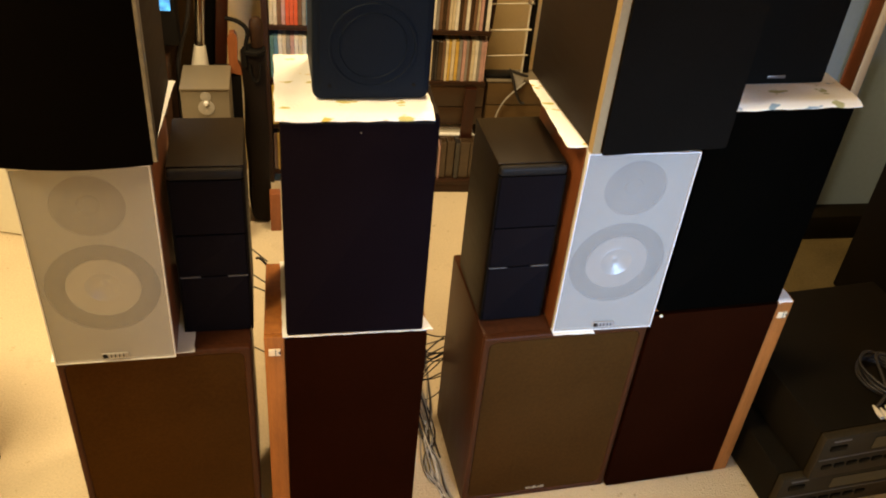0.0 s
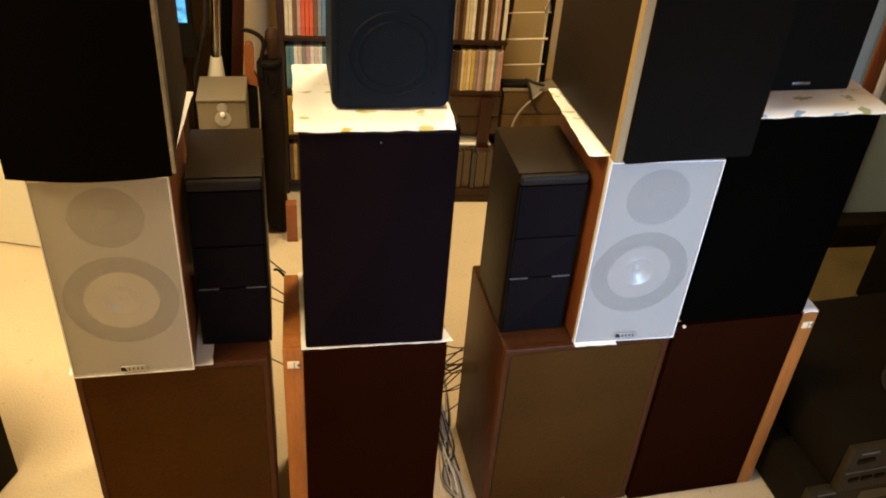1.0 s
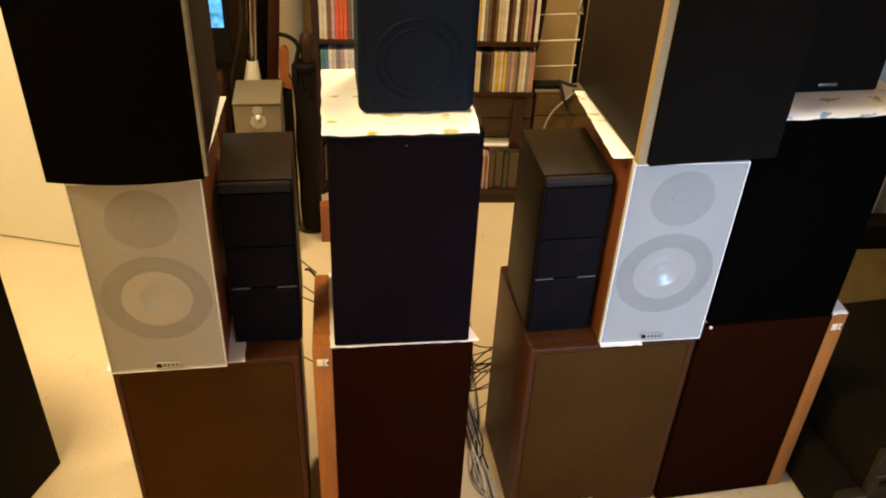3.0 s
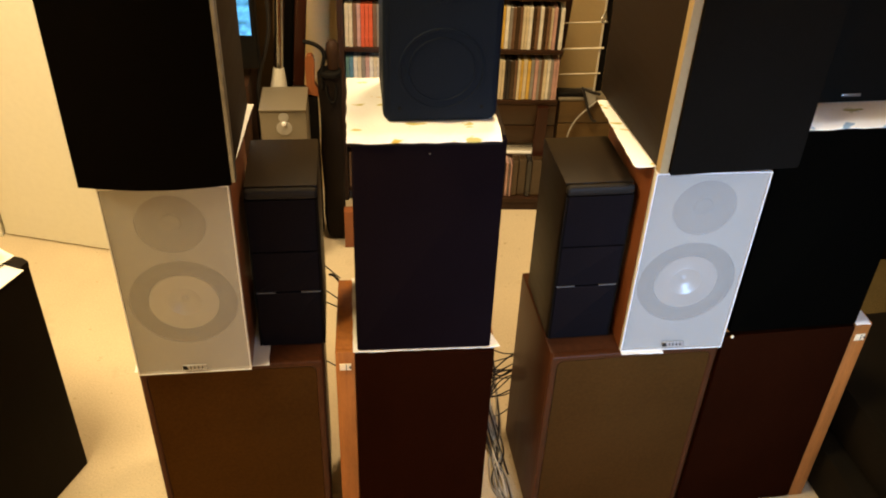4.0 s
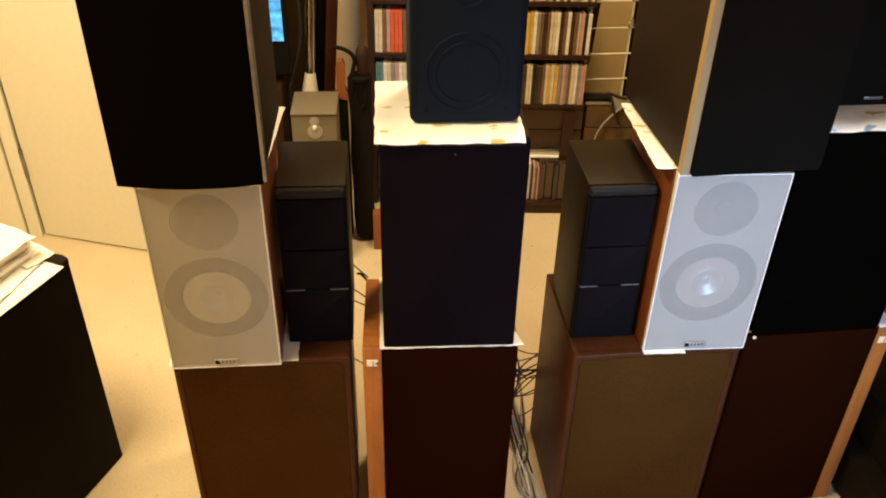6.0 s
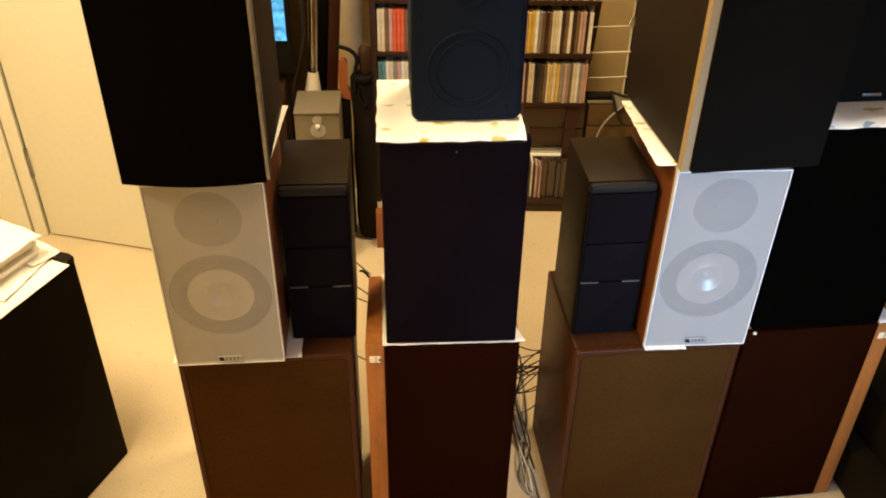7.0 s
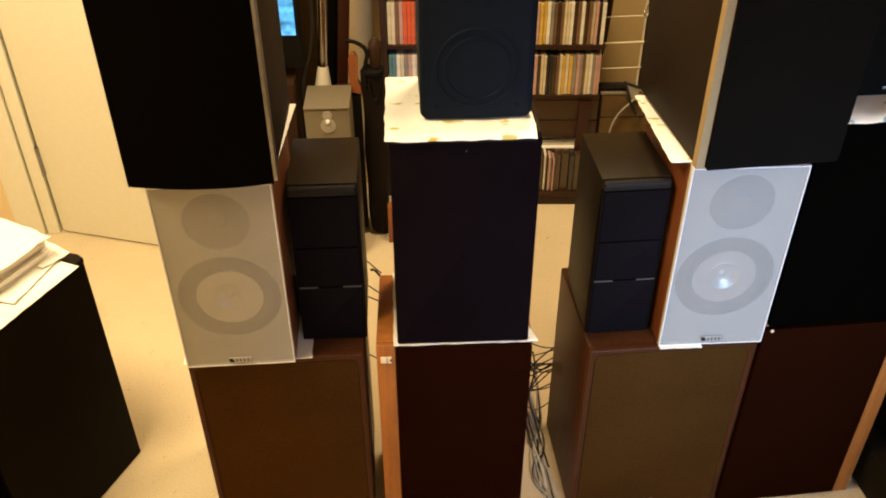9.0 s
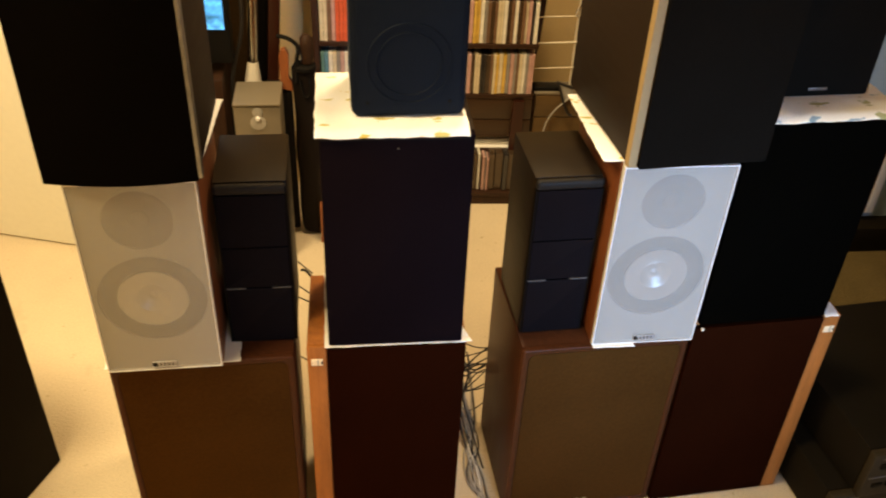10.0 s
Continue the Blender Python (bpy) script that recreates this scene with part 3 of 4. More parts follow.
laid("kitchen_towel", pose(-0.135, 0, 0.8925), -0.010, 0.216, -0.006, 0.200, TOWEL_Y, "white kitchen towel with yellow leaf print under the navy speaker", "kitchen towel", 0.0022, (0.006, 0.007), 1.3)
laid("kitchen_towel", pose(0.331, 0.012, 0.8236, 0, 0, 1.3), -0.034, 0.17, 0.012, 0.245, TOWEL_G, "yellow-printed kitchen towel sticking out beside a charcoal speaker", "kitchen towel", 0.0006, None, 4.1)
laid("kitchen_towel", pose(0.556, 0.020, 0.8968, 0, 0, 3.0), -0.006, 0.218, -0.010, 0.19, TOWEL_B, "white kitchen towel with blue and green leaf print", "kitchen towel", 0.0022, (0.004, 0.006), 7.7)
laid("kitchen_towel", pose(-0.502, -0.001, 0.8236, 0, 0, -3.0), -0.032, 0.184, 0.004, 0.262, PAPER, "plain white kitchen towel with corners showing", "kitchen towel", 0.0006, None, 2.2)
laid("paper_sheet", pose(-0.135, 0, 0.4836, 0, 0, 0.3), -0.011, 0.231, -0.004, 0.205, PAPER, "white paper sheet between two stacked speakers", "paper", 0.0004, None, 3.3)
single("paper_sheet", slab([(0.0, 0.0), (0.021, 0.0), (0.020, 0.004), (0.010, 0.036), (0.0, 0.068)], -0.0012, 0.0), PAPER, pose(0.0862, -0.003, 0.4858, -90, 0, 0), "white paper corner sticking out between two speakers", "paper")
laid("paper_sheet", pose(0.556, 0.020, 0.4836, 0, 0, 6.0), 0.03, 0.236, 0.004, 0.19, PAPER, "white paper sheet with its corner on bare oak", "paper", 0.0004, None, 5.3)
laid("paper_sheet", pose(0.7680, 0.0305, 0.4838, 0, 0, 6), -0.002, 0.028, -0.006, 0.055, PAPER, "rumpled white paper corner on the bare oak top", "paper", 0.0022, (0.002, 0.002), 4.4)
laid("paper_sheet", pose(-0.502, -0.005, 0.4523, 0, 0, 1.8), -0.012, 0.212, 0.004, 0.20, PAPER, "white paper sheet under a white-fronted speaker", "paper", 0.0003, None, 6.1)
laid("paper_sheet", pose(0.331, 0.012, 0.4523, 0, 0, 1.3), -0.003, 0.074, -0.011, 0.20, PAPER, "white paper slip showing under a white-fronted speaker", "paper", 0.0003, None, 9.1)

MANILA = mat("manila_card", (0.78, 0.66, 0.36), 0.8, 0, 0.08, 8, 160, 0.15, 0.2)
TOP = pose(-0.731, 0.193, 0, 0, 0, -12)
for x, y, z, a, w, d, material, lab, wave in (
    (0.004, -0.006, 0.5340, -13, 0.26, 0.30, PAPER, "white sheet lying flat on top of the black speaker", 0.0006),
    (-0.038, 0.026, 0.5368, -4, 0.20, 0.16, PAPER, "crumpled white sheet poking out from the paper pile", 0.0030),
    (-0.026, 0.020, 0.5400, -22, 0.08, 0.06, PAPER, "crumpled white slip at the corner of the paper pile", 0.0050),
    (-0.052, 0.026, 0.5430, -14, 0.17, 0.14, PAPER, "white card poking out from the paper pile", 0.0016),
):
    laid("paper_sheet", TOP @ pose(x, y, z, 0, 0, a), -w, 0, -d, 0, material, lab, "paper", wave, None, 40 * y)
rng = random.Random(5)
for k in range(5):
    single("paper_pad", slab(rounded(-0.22, 0, -0.25, 0, 0.012), -0.0066, 0, 0.002), PAPER, TOP @ pose(-0.058 + rng.uniform(-0.006, 0.006), 0.004 + rng.uniform(-0.006, 0.006), 0.5475 + 0.0070 * k, 0, 0, -17 + rng.uniform(-2, 2)) @ pose(0, 0, 0, -90, 0, 0), "thick white paper pad in the pile on the black speaker", "paper pad", "pads in the paper pile")
laid("paper_sheet", TOP @ pose(-0.040, 0.002, 0.5850, 0, 0, -17), -0.22, 0, -0.235, 0, PAPER, "curling white sheet on top of the paper pile", "paper", 0.0060, None, 8.8)
laid("paper_sheet", TOP @ pose(-0.084, 0.026, 0.5818, 0, 0, -13), -0.20, 0, -0.20, 0, MANILA, "cream folder sticking out of the paper pile", "folder", 0.0010, None, 3.8)

# ---- disc rack at the back ----
RACK = pose(-0.185, 1.245, 0, 0, 0, -2.6)
rack = thing("disc_rack", RACK, "dark stained wooden rack filled with disc cases", "shelf")
RW, RD = 0.665, 0.17
for x, w in ((0.0, 0.018), (0.245, 0.018)):
    part("upright", box(x, x + w, 0, RD, 0, 0.865, 0.002), DARKWOOD, rack)
part("leg", slab([(0.632, 0.34), (0.662, 0.479), (0.674, 0.70), (0.678, 0.865), (0.650, 0.865), (0.6475, 0.50), (0.6475, 0.34)][::-1], 0.075, 0.10), LEGWOOD, rack, "leaning oxblood wooden leg")
part("leg", slab([(0.581, 0.03), (0.618, 0.03), (0.620, 0.336), (0.587, 0.336)], -0.010, 0.003), LEGWOOD, rack, "oxblood wooden leg")
SHELVES = (0.045, 0.203, 0.353, 0.511, 0.669, 0.862)
for z in SHELVES:
    for x0, x1, zz in ((0.0185, 0.2445, z), (0.2635, RW - 0.0185, 0.172 if z == 0.203 else z)):
        part("shelf", box(x0, x1, 0.002, RD - 0.006, zz - 0.014, zz, 0.0015), DARKWOOD, rack)
part("back_panel", box(0.001, RW - 0.001, RD, RD + 0.006, 0.0, 0.865), DARKWOOD, rack)
for z0, z1 in ((0.212, 0.268), (0.271, 0.337)):
    part("drawer_front", box(0.264, RW - 0.019, 0.004, 0.016, z0, z1, 0.002), PANEL, rack, "glossy brown drawer front")
part("plinth", box(0.264, RW - 0.0185, -0.050, 0.0, 0.0, 0.0295, 0.002), DARKWOOD, rack)
part("step_board", box(0.262, RW - 0.012, -0.054, 0.0, 0.030, 0.045, 0.0015), DARKWOOD, rack, "deeper bottom board")

SPINES = {
    "cream": (0.62, 0.53, 0.36), "white": (0.72, 0.68, 0.58), "black": (0.025, 0.022, 0.02), "grey": (0.25, 0.23, 0.20), "yellow": (0.62, 0.40, 0.08),
    "red": (0.60, 0.105, 0.040), "blue": (0.10, 0.22, 0.30), "pink": (0.50, 0.30, 0.26), "brown": (0.16, 0.09, 0.05), "umber": (0.050, 0.030, 0.015), "teal": (0.10, 0.20, 0.19),
}
SPINE_MATS = {k: mat("spine_" + k, c, 0.25, 0, 0.3, 45, 240, 0.03, 0.5, coat=0.3, stretch=(1, 1, 0.35)) for k, c in SPINES.items()}
SPINE_MESHES = {}


def disc_case(x, z, wide, high, colour, tilt=0.0, deep=0.0):
    key = (colour, round(wide, 4), round(high, 3))
    if key not in SPINE_MESHES:
        me = bpy.data.meshes.new("disc_case")
        b = box(0, wide, 0, 0.14, 0, high, 0.0008, 1)
        b.to_mesh(me)
        b.free()
        me.materials.append(SPINE_MATS[colour])
        SPINE_MESHES[key] = me
    ob = new("disc_case", SPINE_MESHES[key])
    ob.matrix_world = RACK @ pose(x, 0.004 + deep, z + 0.0003, 0, tilt, 0)
    tagged(ob, colour + " disc case standing upright on the dark rack", "disc case", "disc cases on the rack")


rng = random.Random(11)
usual = ["cream"] * 6 + ["white"] * 5 + ["grey"] * 2 + ["black"] * 3 + ["yellow", "yellow", "brown", "brown", "pink"]
ENDS = {
    0.511: "grey umber brown pink yellow yellow white grey brown umber brown cream cream white umber brown white umber brown cream pink black white",
    0.353: "pink white pink umber cream cream black black umber brown cream yellow cream yellow grey pink grey brown cream white grey pink pink",
    0.669: "white brown cream umber white red pink cream white grey cream black white brown cream umber white pink grey cream white brown cream",
}
for z, tail in ENDS.items():
    x = RW - 0.024
    for c in reversed(tail.split()):
        w = rng.choice((0.0075, 0.0090, 0.0095, 0.0105))
        x -= w + rng.uniform(0.0004, 0.0014)
        disc_case(x, z, w, 0.125 - rng.choice((0, 0, 0, 0.003)), c, 0, rng.uniform(0, 0.006))
    while x > 0.280:
        w = rng.choice((0.0075, 0.0095, 0.0105))
        x -= w + rng.uniform(0.0006, 0.0018)
        disc_case(x, z, w, 0.125, rng.choice(usual), 0, rng.uniform(0, 0.006))
row = ["cream", "cream", "brown", "pink", "red", "red", "red", "brown", "grey", "blue", "blue", "teal", "blue", "white", "blue", "grey", "black", "cream", "grey", "blue"]
for z, cols in ((0.511, row), (0.353, ["teal", "blue", "white", "cream", "grey", "pink", "white", "cream", "white", "teal", "white", "grey", "cream", "white", "black", "white", "cream", "grey"]), (0.203, ["yellow", "yellow", "cream", "yellow", "yellow", "grey", "brown", "white", "black", "cream", "grey", "brown"]), (0.669, ["white", "red", "cream", "blue", "grey", "pink", "teal", "white", "black", "red", "cream", "white", "grey", "teal", "blue"]), (0.045, ["brown", "yellow", "brown", "red", "brown", "black", "grey", "brown", "cream", "grey"])):
    x = 0.021
    for c in cols:
        w = 0.0105
        disc_case(x, z, w, 0.125, c, 0, rng.uniform(0, 0.006))
        x += w + 0.0008

# long-playing records and flat magazines in the lower bay
BAY = (("umber", 0.060, 0.126), ("black", 0.020, 0.120), ("brown", 0.060, 0.126), ("grey", 0.020, 0.118), ("umber", 0.050, 0.124), ("white", 0.007, 0.128), ("umber", 0.004, 0.122), ("pink", 0.008, 0.120), ("grey", 0.004, 0.118), ("pink", 0.005, 0.114), ("umber", 0.018, 0.126), ("umber", 0.024, 0.128), ("black", 0.014, 0.125), ("umber", 0.030, 0.127), ("umber", 0.022, 0.125))
x = 0.274
for k, (c, wide, high) in enumerate(BAY):
    single("book", box(0, wide, 0, 0.15, 0, high, 0.0015, 1), SPINE_MATS[c], RACK @ pose(x, -0.044 + 0.004 * (k % 3), 0.0453), "worn " + c + " volume standing in the lower bay of the rack", "book", "books in the lower bay")
    x += wide + 0.0012
for k in range(5):
    single("magazine", sheet(0, 0.355 - 0.015 * k, 0, 0.15, 0.0008, None, seed=k, thick=0.004), (PAPER, WHITEPVC, PAPER, WHITEPVC, PAPER)[k], RACK @ pose(0.275 + 0.01 * k, 0.002 + 0.006 * k, 0.1724 + 0.0060 * k, 0, 0, 1.5 * k), "pale magazine lying flat on the rack", "magazine", "flat magazines")

# wire shelving and low dark cabinet beside the rack
wire = thing("wire_rack", pose(0.462, 1.278, 0.352), "cream coated wire rack with hooks above the low cabinet", "rack")
for x in (0.0, 0.122):
    part("post", lathe([(0.003, 0.0), (0.003, 0.9)], 12, "Z", (x, 0, 0)), WHITEWIRE, wire)
for k in range(9):
    z = 0.060 + 0.080 * k
    tube("rod", [(-0.012, -0.004, z), (0.06, -0.004, z + 0.002), (0.132, -0.004, z + 0.004)], 0.0030 if k % 2 else 0.0020, WHITEWIRE, wire)
    if k > 1:
        tube("hook", [(0.118, -0.008, z + 0.030), (0.108, -0.014, z + 0.018), (0.112, -0.018, z + 0.004), (0.124, -0.016, z + 0.006), (0.126, -0.010, z + 0.024), (0.120, -0.008, z + 0.036)], 0.0024, CHROME, wire)
cab = thing("low_cabinet", pose(0.470, 1.236, 0, 0, 0, -1), "low olive brown cabinet beside the disc rack", "cabinet")
part("carcass", box(0, 0.30, 0.012, 0.075, 0, 0.346, 0.002), DARKWOOD, cab)
part("top", box(-0.002, 0.302, -0.002, 0.077, 0.3465, 0.352, 0.001), BEIGE, cab, "thin beige top board")
for z0, z1 in ((0.03, 0.268), (0.271, 0.344)):
    part("drawer", box(0.003, 0.297, 0, 0.0115, z0, z1, 0.002), OLIVEBOARD, cab)
single("box_case", box(0, 0.092, 0, 0.040, 0, 0.013, 0.004), BLACK, pose(0.466, 1.246, 0.3522, 0, 0, -2), "flat black case lying on the low cabinet", "case")
# Narrow dark strip added for the shadowed edge beside the charcoal speaker.
single("plank", box(0, 0.016, 0, 0.02, 0, 1.2, 0.002), LEATHER, pose(0.592, 1.285, 0.3522), "black strip standing in for the shadowed edge of the charcoal speaker", "plank")
clip = thing("cable_clamp", pose(0, 0, 0), "black strap clamp hanging over the cabinet front", "clamp")
tube("arm", [(0.532, 1.236, 0.386), (0.552, 1.228, 0.380), (0.572, 1.228, 0.373), (0.590, 1.228, 0.369)], 0.0045, BLACKPVC, clip)
tube("arm", [(0.536, 1.232, 0.386), (0.546, 1.222, 0.360), (0.553, 1.222, 0.332), (0.566, 1.222, 0.300), (0.580, 1.222, 0.278), (0.588, 1.222, 0.284)], 0.0042, BLACKPVC, clip)
part("jaw", slab([(0.540, 0.384), (0.582, 0.370), (0.576, 0.330), (0.556, 0.326)][::-1], 1.2285, 1.2345), GREYPVC, clip, "grey clamp jaw")
tube("cable", [(0.585, 1.226, 0.350), (0.562, 1.222, 0.330), (0.532, 1.220, 0.304), (0.514, 1.219, 0.272), (0.502, 1.219, 0.236), (0.496, 1.219, 0.15), (0.492, 1.219, 0.003)], 0.0024, GREYPVC, None, "pale cable hanging to the floor before the cabinet", "cable")

# ---- corner behind the slim speaker ----
bx = thing("desktop_speaker", pose(-0.379, 0.90, 0), "tall beige plastic box speaker with a round port", "speaker box")
part("body", box(0, 0.117, 0.004, 0.134, 0, 0.484, 0.004), BEIGE, bx)
part("lid", box(-0.001, 0.118, 0.0, 0.136, 0.4845, 0.490, 0.002), BEIGE, bx)
part("emblem", lathe([(0.013, 0.0038), (0.013, 0.0022), (0.010, 0.0016)], 32, "Y", (0.060, 0, 0.467)), GREYPVC, bx, "grey round emblem")
part("emblem", lathe([(0.020, 0.0038), (0.020, 0.0022), (0.016, 0.0016)], 32, "Y", (0.060, 0, 0.437)), GREYPVC, bx, "grey round emblem")
part("knob", lathe([(0.0055, 0.0036), (0.0055, -0.004), (0.004, -0.006)], 24, "Y", (0.060, 0, 0.451)), WHITEPLASTIC, bx, "small shiny knob")

pole = thing("floor_lamp", pose(-0.374, 1.12, 0, 0, 3.6, 0), "chrome floor lamp pole with a pale conical collar", "floor lamp")
part("pole", lathe([(0.0135, 0.02), (0.0135, 1.6)], 24, "Z"), CHROME, pole)
part("collar", lathe([(0.0225, 0.452), (0.0215, 0.460), (0.0155, 0.500), (0.0138, 0.510)], 28, "Z"), WHITEPVC, pole, "pale conical collar")
part("foot", lathe([(0.045, 0.0), (0.045, 0.012), (0.012, 0.02)], 32, "Z"), BLACKMETAL, pole)
for x0, w, y, lean, mt, lab in ((-0.345, 0.031, 1.150, 4.6, LEGWOOD, "oxblood stained plank leaning on the wall"), (-0.373, 0.027, 1.165, 4.6, LEATHER, "narrow black board leaning on the wall"), (-0.430, 0.090, 1.24, 2.0, OLIVEBOARD, "olive brown board leaning on the wall")):
    single("plank", box(0, w, 0, 0.02, 0, 1.5, 0.003), mt, pose(x0, y, 0, 0, lean, 0), lab, "plank")

tv_stand = thing("tv_stand", pose(-0.65, 1.02, 0), "dark wooden television stand in the corner", "stand")
part("carcass", box(0, 0.235, 0, 0.29, 0, 0.50, 0.004), DARKWOOD, tv_stand)
tv = thing("television", pose(-0.641, 1.06, 0.50, 0, 0, -2), "black television with a blue reflection given as glow", "television")
part("housing", box(0, 0.255, 0.004, 0.05, 0.03, 0.42, 0.006), BLACK, tv)
# The streaky blue emission stands in for a reflection on a dark screen.
part("screen", box(0.012, 0.243, 0.0, 0.0038, 0.125, 0.405, 0.001), glow("reflection_glow", (0.06, 0.26, 0.55), 1.6), tv, "screen glowing blue in place of a reflection")
part("foot", box(0.06, 0.19, 0.0, 0.07, 0.0, 0.029, 0.004), BLACK, tv)
tube("cable", [(-0.372, 1.09, 1.10), (-0.362, 1.09, 0.85), (-0.356, 1.09, 0.70), (-0.354, 1.09, 0.63), (-0.372, 1.09, 0.56), (-0.394, 1.09, 0.50), (-0.404, 1.09, 0.43), (-0.405, 1.09, 0.2), (-0.405, 1.09, 0.006)], 0.0055, BLACKPVC, None, "black power cable hanging down in the corner", "cable")

bag = thing("instrument_bag", pose(-0.204, 1.045, 0.0), "brown-black nylon bag with straps leaning on the rack", "bag")
b = bmesh.new()
prev = None
for k in range(19):
    z = 0.525 * k / 18
    w = 0.0305 + 0.0035 * noise.noise((z * 9, 2, 5)) - 0.006 * max(0, 1 - k / 3)
    dd = 0.018 + 0.004 * noise.noise((z * 11, 7, 5))
    row = []
    for q in range(20):
        a = 2 * math.pi * q / 20
        c, sn = math.cos(a), math.sin(a)
        fold = 1 + 0.10 * noise.noise((3 * c, 3 * sn, z * 4))
        row.append(b.verts.new((w * fold * math.copysign(abs(c) ** 0.6, c), dd * fold * math.copysign(abs(sn) ** 0.6, sn), z + (0.010 * (1 - c) if k == 0 else 0))))
    if prev:
        for q in range(20):
            b.faces.new((prev[q], prev[(q + 1) % 20], row[(q + 1) % 20], row[q]))
    else:
        b.faces.new(row[::-1])
    prev = row
b.faces.new(prev)
part("sleeve", b, NYLON, bag)
part("rim", lathe([(0.027, 0.519), (0.0305, 0.5235), (0.0305, 0.531), (0.027, 0.5345), (0.022, 0.533)], 32, "Z", (0.002, 0, 0)), LEATHER, bag, "shiny rolled rim")
part("pommel", lathe([(0.004, 0.5348), (0.015, 0.5365), (0.0165, 0.556), (0.0185, 0.585), (0.0165, 0.604), (0.009, 0.613), (0.001, 0.615)], 24, "Z", (0.010, 0.004, 0)), SADDLE, bag, "rounded saddle brown end")
tube("strap", [(-0.064, 0.0, 0.611), (-0.045, -0.004, 0.611), (-0.026, -0.008, 0.603), (-0.012, -0.010, 0.590), (-0.010, -0.012, 0.572), (-0.016, -0.012, 0.556), (-0.020, -0.014, 0.530), (-0.020, -0.020, 0.49)], 0.0055, LEATHER, bag)
tube("strap", [(0.016, -0.020, 0.50), (0.018, -0.024, 0.46), (0.006, -0.026, 0.44), (-0.008, -0.026, 0.46), (-0.010, -0.022, 0.50)], 0.0035, LEATHER, bag)
part("wooden_grip", slab([(-0.062, 0.470), (-0.030, 0.462), (-0.033, 0.487), (-0.040, 0.500), (-0.037, 0.556), (-0.039, 0.570), (-0.045, 0.578), (-0.056, 0.576), (-0.062, 0.560)], -0.012, 0.010, 0.003), ORANGEWOOD, bag, "orange wooden grip")
part("flap", box(-0.066, -0.034, -0.010, 0.012, 0.02, 0.4600, 0.004), LEATHER, bag)
single("folded_panel", box(0, 0.060, 0, 0.018, 0, 0.455, 0.003), LEATHER, pose(-0.312, 1.095, 0, -1, 0, 0), "black folded panel leaning behind the bag", "panel")
single("wood_block", box(0, 0.030, 0, 0.03, 0, 0.125, 0.002), ORANGEWOOD, pose(-0.178, 0.985, 0), "small orange-brown wood block on the carpet", "block")

# ---- cables between the stacks ----
def cable(points, r, material, label):
    tube("cable", points, r, material, None, label, "cable", "loose cables")


rng = random.Random(5)
LOOSE = ((GREYPVC, "grey loudspeaker cable trailing on the carpet"), (WHITEPVC, "pale loudspeaker cable trailing on the carpet"), (GREYPVC, "grey loudspeaker cable trailing on the carpet"), (BLACKPVC, "black cable hanging behind the stacks"))
for k in range(13):
    u = rng.uniform
    mt, lab = LOOSE[k % 3] if k < 9 else LOOSE[3]
    r = u(0.0015, 0.0023)
    top = u(0.04, 0.12)
    sway = u(-0.030, 0.016)
    pts = [(0.152 + u(-0.02, 0.02), 0.34, top), (0.166 + sway, 0.31, top * 0.7), (0.166 + sway + u(-0.006, 0.006), 0.27, top * 0.35 + 0.01), (0.160 + u(-0.016, 0.02), 0.22, r + 0.006)]
    pts += [(0.160 + u(-0.022, 0.020), 0.17, r + u(0.001, 0.010)), (0.165 + sway, 0.12, r + u(0.001, 0.010)), (0.168 + sway * 1.1, 0.07, r + 0.003), (0.178 + u(-0.022, 0.010), 0.02, r + 0.001), (0.192 + u(-0.035, 0.03), -0.05, r + 0.001), (0.210 + u(-0.06, 0.07), -0.12, r + 0.001)]
    cable(pts, r, mt, lab)
for k in range(11):
    u = rng.uniform
    z0, z1 = u(0.05, 0.26), u(0.06, 0.24)
    cable([(0.085, 0.24, z0), (0.115 + u(-0.01, 0.01), 0.25 + u(0, 0.03), z0 - u(-0.02, 0.06)), (0.140 + u(-0.012, 0.012), 0.26, (z0 + z1) / 2 - u(0, 0.07)), (0.165, 0.262, z1 - u(-0.04, 0.06)), (0.200, 0.262, z1)], u(0.0013, 0.0020), BLACKPVC, "thin black wire tangled behind the stacks")
for k in range(4):
    u = rng.uniform
    x = u(0.115, 0.150)
    cable([(x, 0.26, u(0.18, 0.24)), (x + 0.014, 0.255, 0.16), (x + u(-0.02, 0.006), 0.25, 0.10), (x + 0.010, 0.24, 0.05), (x + u(0, 0.02), 0.20, 0.006), (x + 0.03, 0.12, 0.003)], 0.0019, BLACKPVC, "black cable hanging behind the stacks")
for k, (z0, z1) in enumerate(((0.285, 0.235), (0.225, 0.23), (0.20, 0.165))):
    cable([(0.080, 0.215, z0), (0.110, 0.23, z0 + 0.004), (0.145, 0.245, (z0 + z1) / 2 - 0.012), (0.18, 0.25, z1 - 0.004), (0.21, 0.255, z1)], 0.0013, BLACKPVC, "thin black wire strung between two speakers")
for k, (z0, z1) in enumerate(((0.50, 0.475), (0.435, 0.42), (0.40, 0.40), (0.24, 0.235))):
    cable([(-0.235, 0.255, z0), (-0.21, 0.25, z0), (-0.195, 0.235, (z0 + z1) / 2), (-0.17, 0.218, z1)], 0.0013, BLACKPVC, "thin black wire strung between two speakers")
cable([(-0.19, 0.215, 0.485), (-0.186, 0.215, 0.49), (-0.180, 0.212, 0.486), (-0.17, 0.21, 0.47)], 0.0025, BLACKPVC, "short black wire behind the oak speaker")

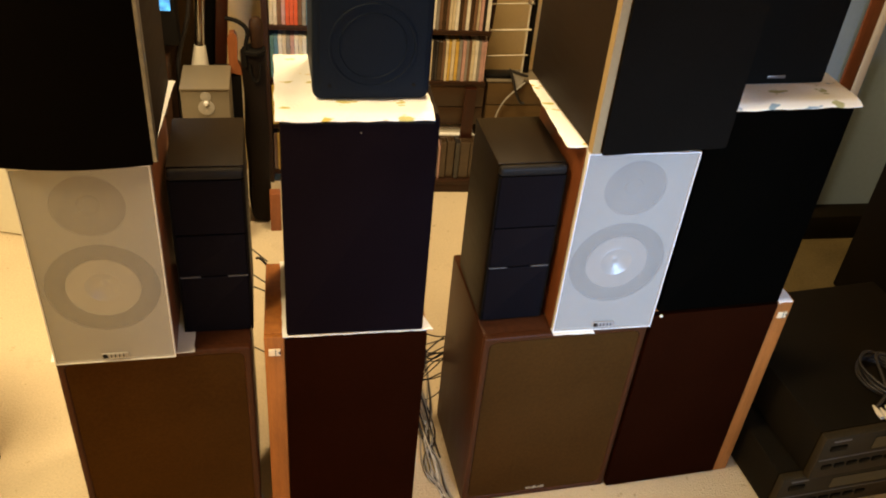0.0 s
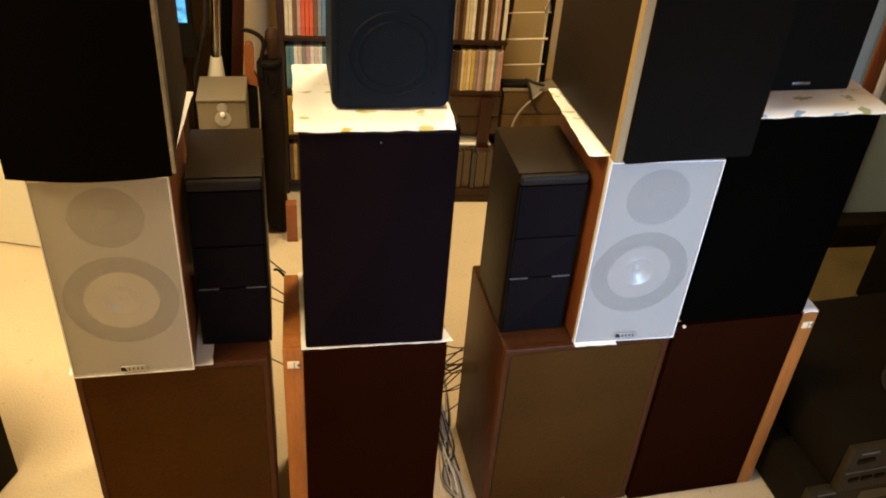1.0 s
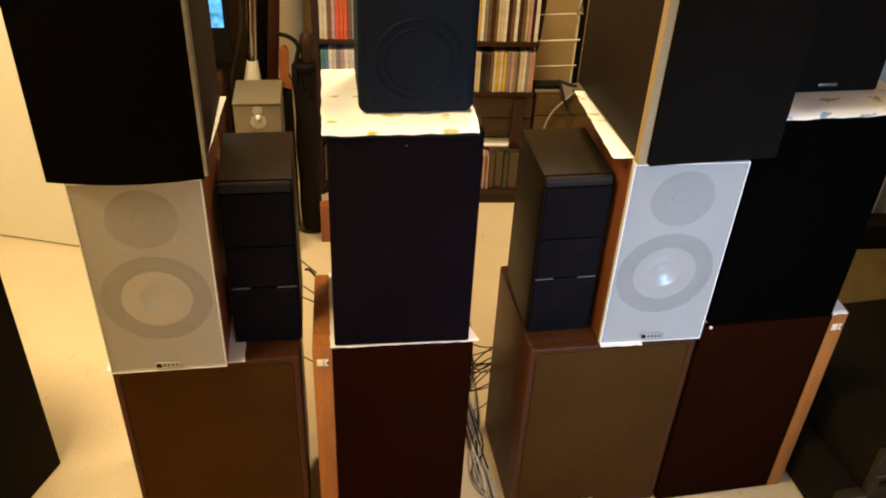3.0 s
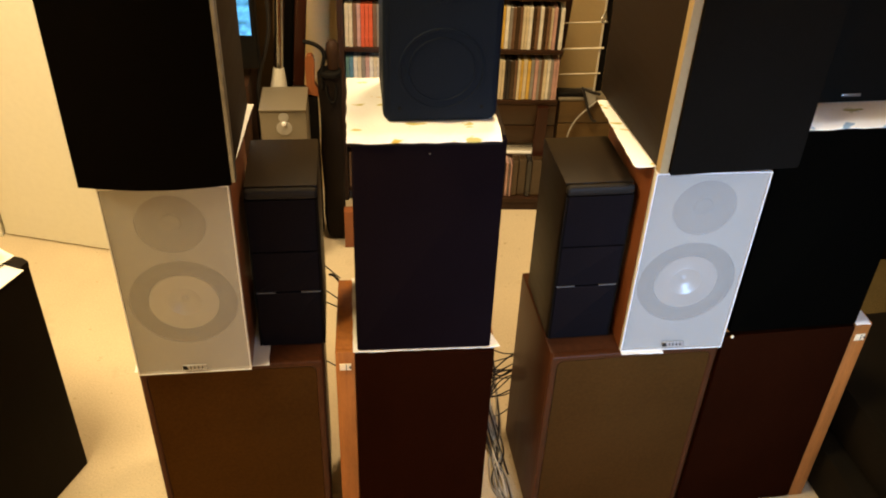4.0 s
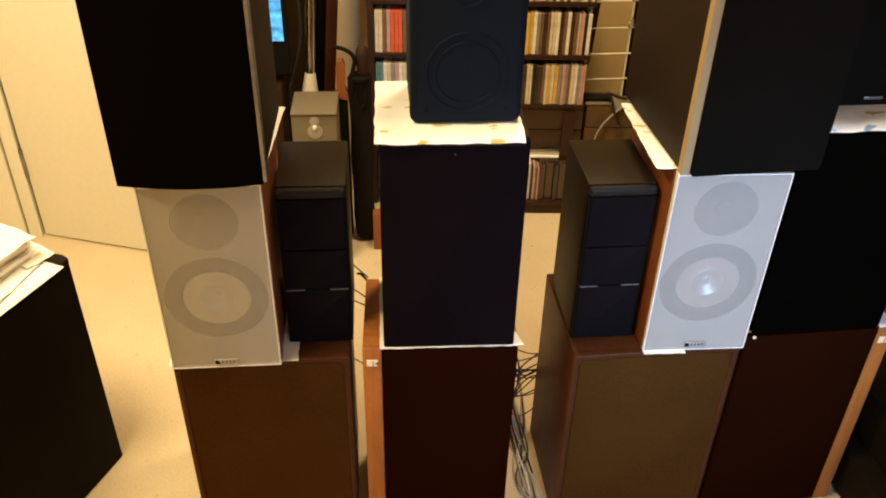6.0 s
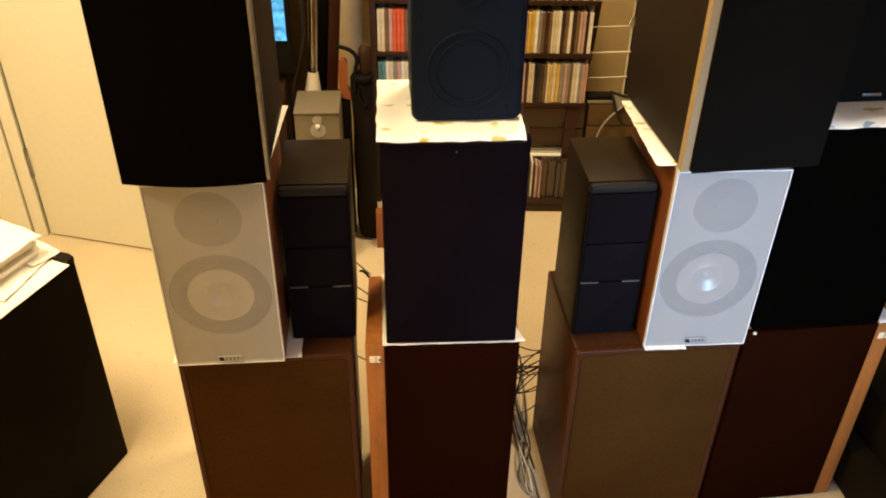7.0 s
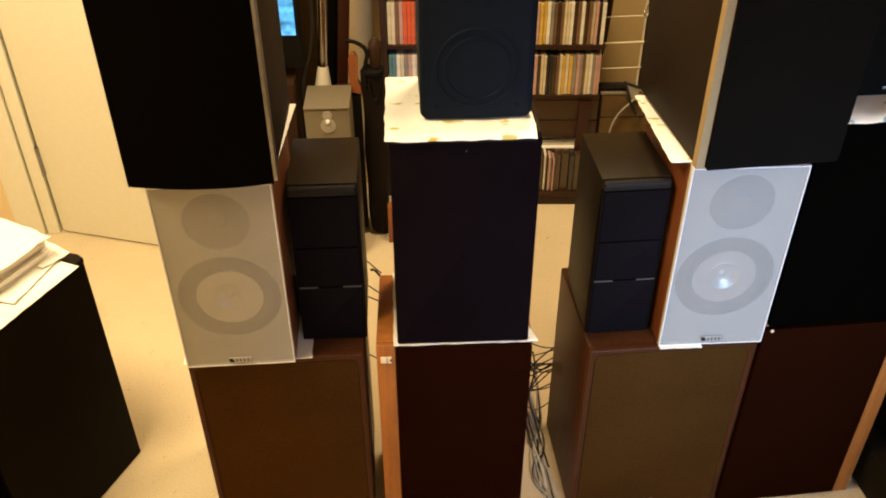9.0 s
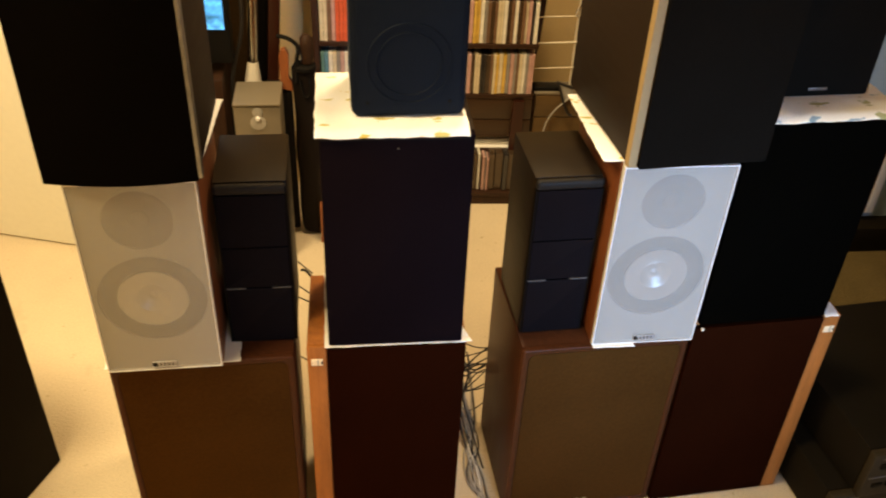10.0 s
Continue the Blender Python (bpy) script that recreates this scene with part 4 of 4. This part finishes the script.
# ---- receivers beside the oak speaker ----
def receiver(m, w, d, h, label):
    t = thing("receiver", m, label, "receiver", "stacked receivers")
    part("case", box(0, w, 0.02, d, 0.010, h, 0.003), BLACKMETAL, t)
    face = part("front_panel", box(-0.001, w + 0.001, 0.0, 0.0195, 0.008, h + 0.001, 0.004), HIFI, t)
    part("display", box(0.12, 0.31, -0.0012, 0.001, h * 0.60, h * 0.86), glow("dim_display", (0.010, 0.012, 0.010), 0.0), face, "dark display window")
    for k in range(7):
        part("button", box(0.018 + 0.030 * k, 0.040 + 0.030 * k, -0.004, 0.001, h * 0.30, h * 0.30 + 0.010, 0.001), BLACKMETAL, face)
    part("trim_line", box(0.004, w - 0.004, -0.0012, 0.001, h * 0.50, h * 0.50 + 0.0025), DIMGREY, face)
    part("power_button", box(0.018, 0.055, -0.005, 0.001, h * 0.72, h * 0.72 + 0.012, 0.0015), BLACKMETAL, face)
    part("badge", box(0.020, 0.060, -0.0014, 0.001, h * 0.90, h * 0.90 + 0.004), DIMGREY, face, "short dull name bar")
    part("knob", lathe([(0.022, 0.0), (0.021, -0.018), (0.018, -0.020)], 32, "Y", (w - 0.06, 0, h * 0.5)), BLACKMETAL, face)
    for x in (0.05, w - 0.05):
        for y in (0.06, d - 0.06):
            part("foot", lathe([(0.016, 0.0), (0.018, 0.0102)], 20, "Z", (x, y, 0)), BLACK, t)
    return t


receiver(pose(0.838, -0.100, 0, 0, 0, 5), 0.47, 0.38, 0.118, "black hi-fi receiver at the bottom of the stack")
receiver(pose(0.880, -0.110, 0.1195, 0, 0, 6), 0.43, 0.425, 0.128, "black hi-fi receiver with cables lying on top")
pts = []
for k in range(44):
    a = 0.62 * k
    pts.append((1.075 + (0.045 + 0.006 * math.sin(k * 1.7)) * math.cos(a), 0.03 + (0.062 + 0.008 * math.cos(k * 2.3)) * math.sin(a), 0.2525 + 0.0007 * k + 0.003 * math.sin(k * 1.1) ** 2))
pts += [(1.06, -0.03, 0.272), (1.035, -0.035, 0.262), (1.02, -0.045, 0.2545)]
coil = thing("cable_coil", pose(0, 0, 0), "coiled dark cable with pale plugs on the receiver", "cable")
tube("lead", pts, 0.0034, BLACKPVC, coil)
for x, y in ((1.018, -0.052), (1.030, -0.060), (1.044, -0.055)):
    part("plug", lathe([(0.0045, 0.0), (0.0055, 0.012), (0.004, 0.024), (0.002, 0.034)], 16, "Y", (x, y - 0.02, 0.2545)), WHITEPVC, coil, "pale phono plug")

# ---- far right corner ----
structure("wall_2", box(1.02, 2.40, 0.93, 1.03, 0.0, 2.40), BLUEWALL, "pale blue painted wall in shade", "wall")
structure("baseboard", box(1.02, 2.40, 0.860, 0.929, 0.0, 0.085, 0.004), BLACKMETAL, "dark glossy baseboard", "baseboard")
trim = structure("trim", box(1.388, 1.428, 0.905, 0.914, 0.11, 2.3, 0.003), CHERRY, "brown wooden door trim on the blue wall", "trim")
structure("trim_2", box(1.4285, 1.455, 0.905, 0.914, 0.11, 2.3, 0.003), WHITEPLASTIC, "white strip beside the brown trim", "trim")
# Dark sheet over the cream carpet; its colour stands in for shade there.
single("rug", box(0.95, 2.35, 0.36, 0.855, 0.0, 0.006, 0.002), mat("shaded_carpet_olive", (0.12, 0.088, 0.036), 0.97, 0, 0.3, 6, 200, 0.8, 0.03, dist=0.005), Matrix(), "olive brown sheet standing in for shade on the cream carpet", "rug")
tall = plain_box(pose(1.42, 0.37, 0.0065, 0, 0, 4), 0.30, 0.27, 0.62, "tall black floor loudspeaker beside the receivers", BLACKCLOTH, BLACKMETAL)
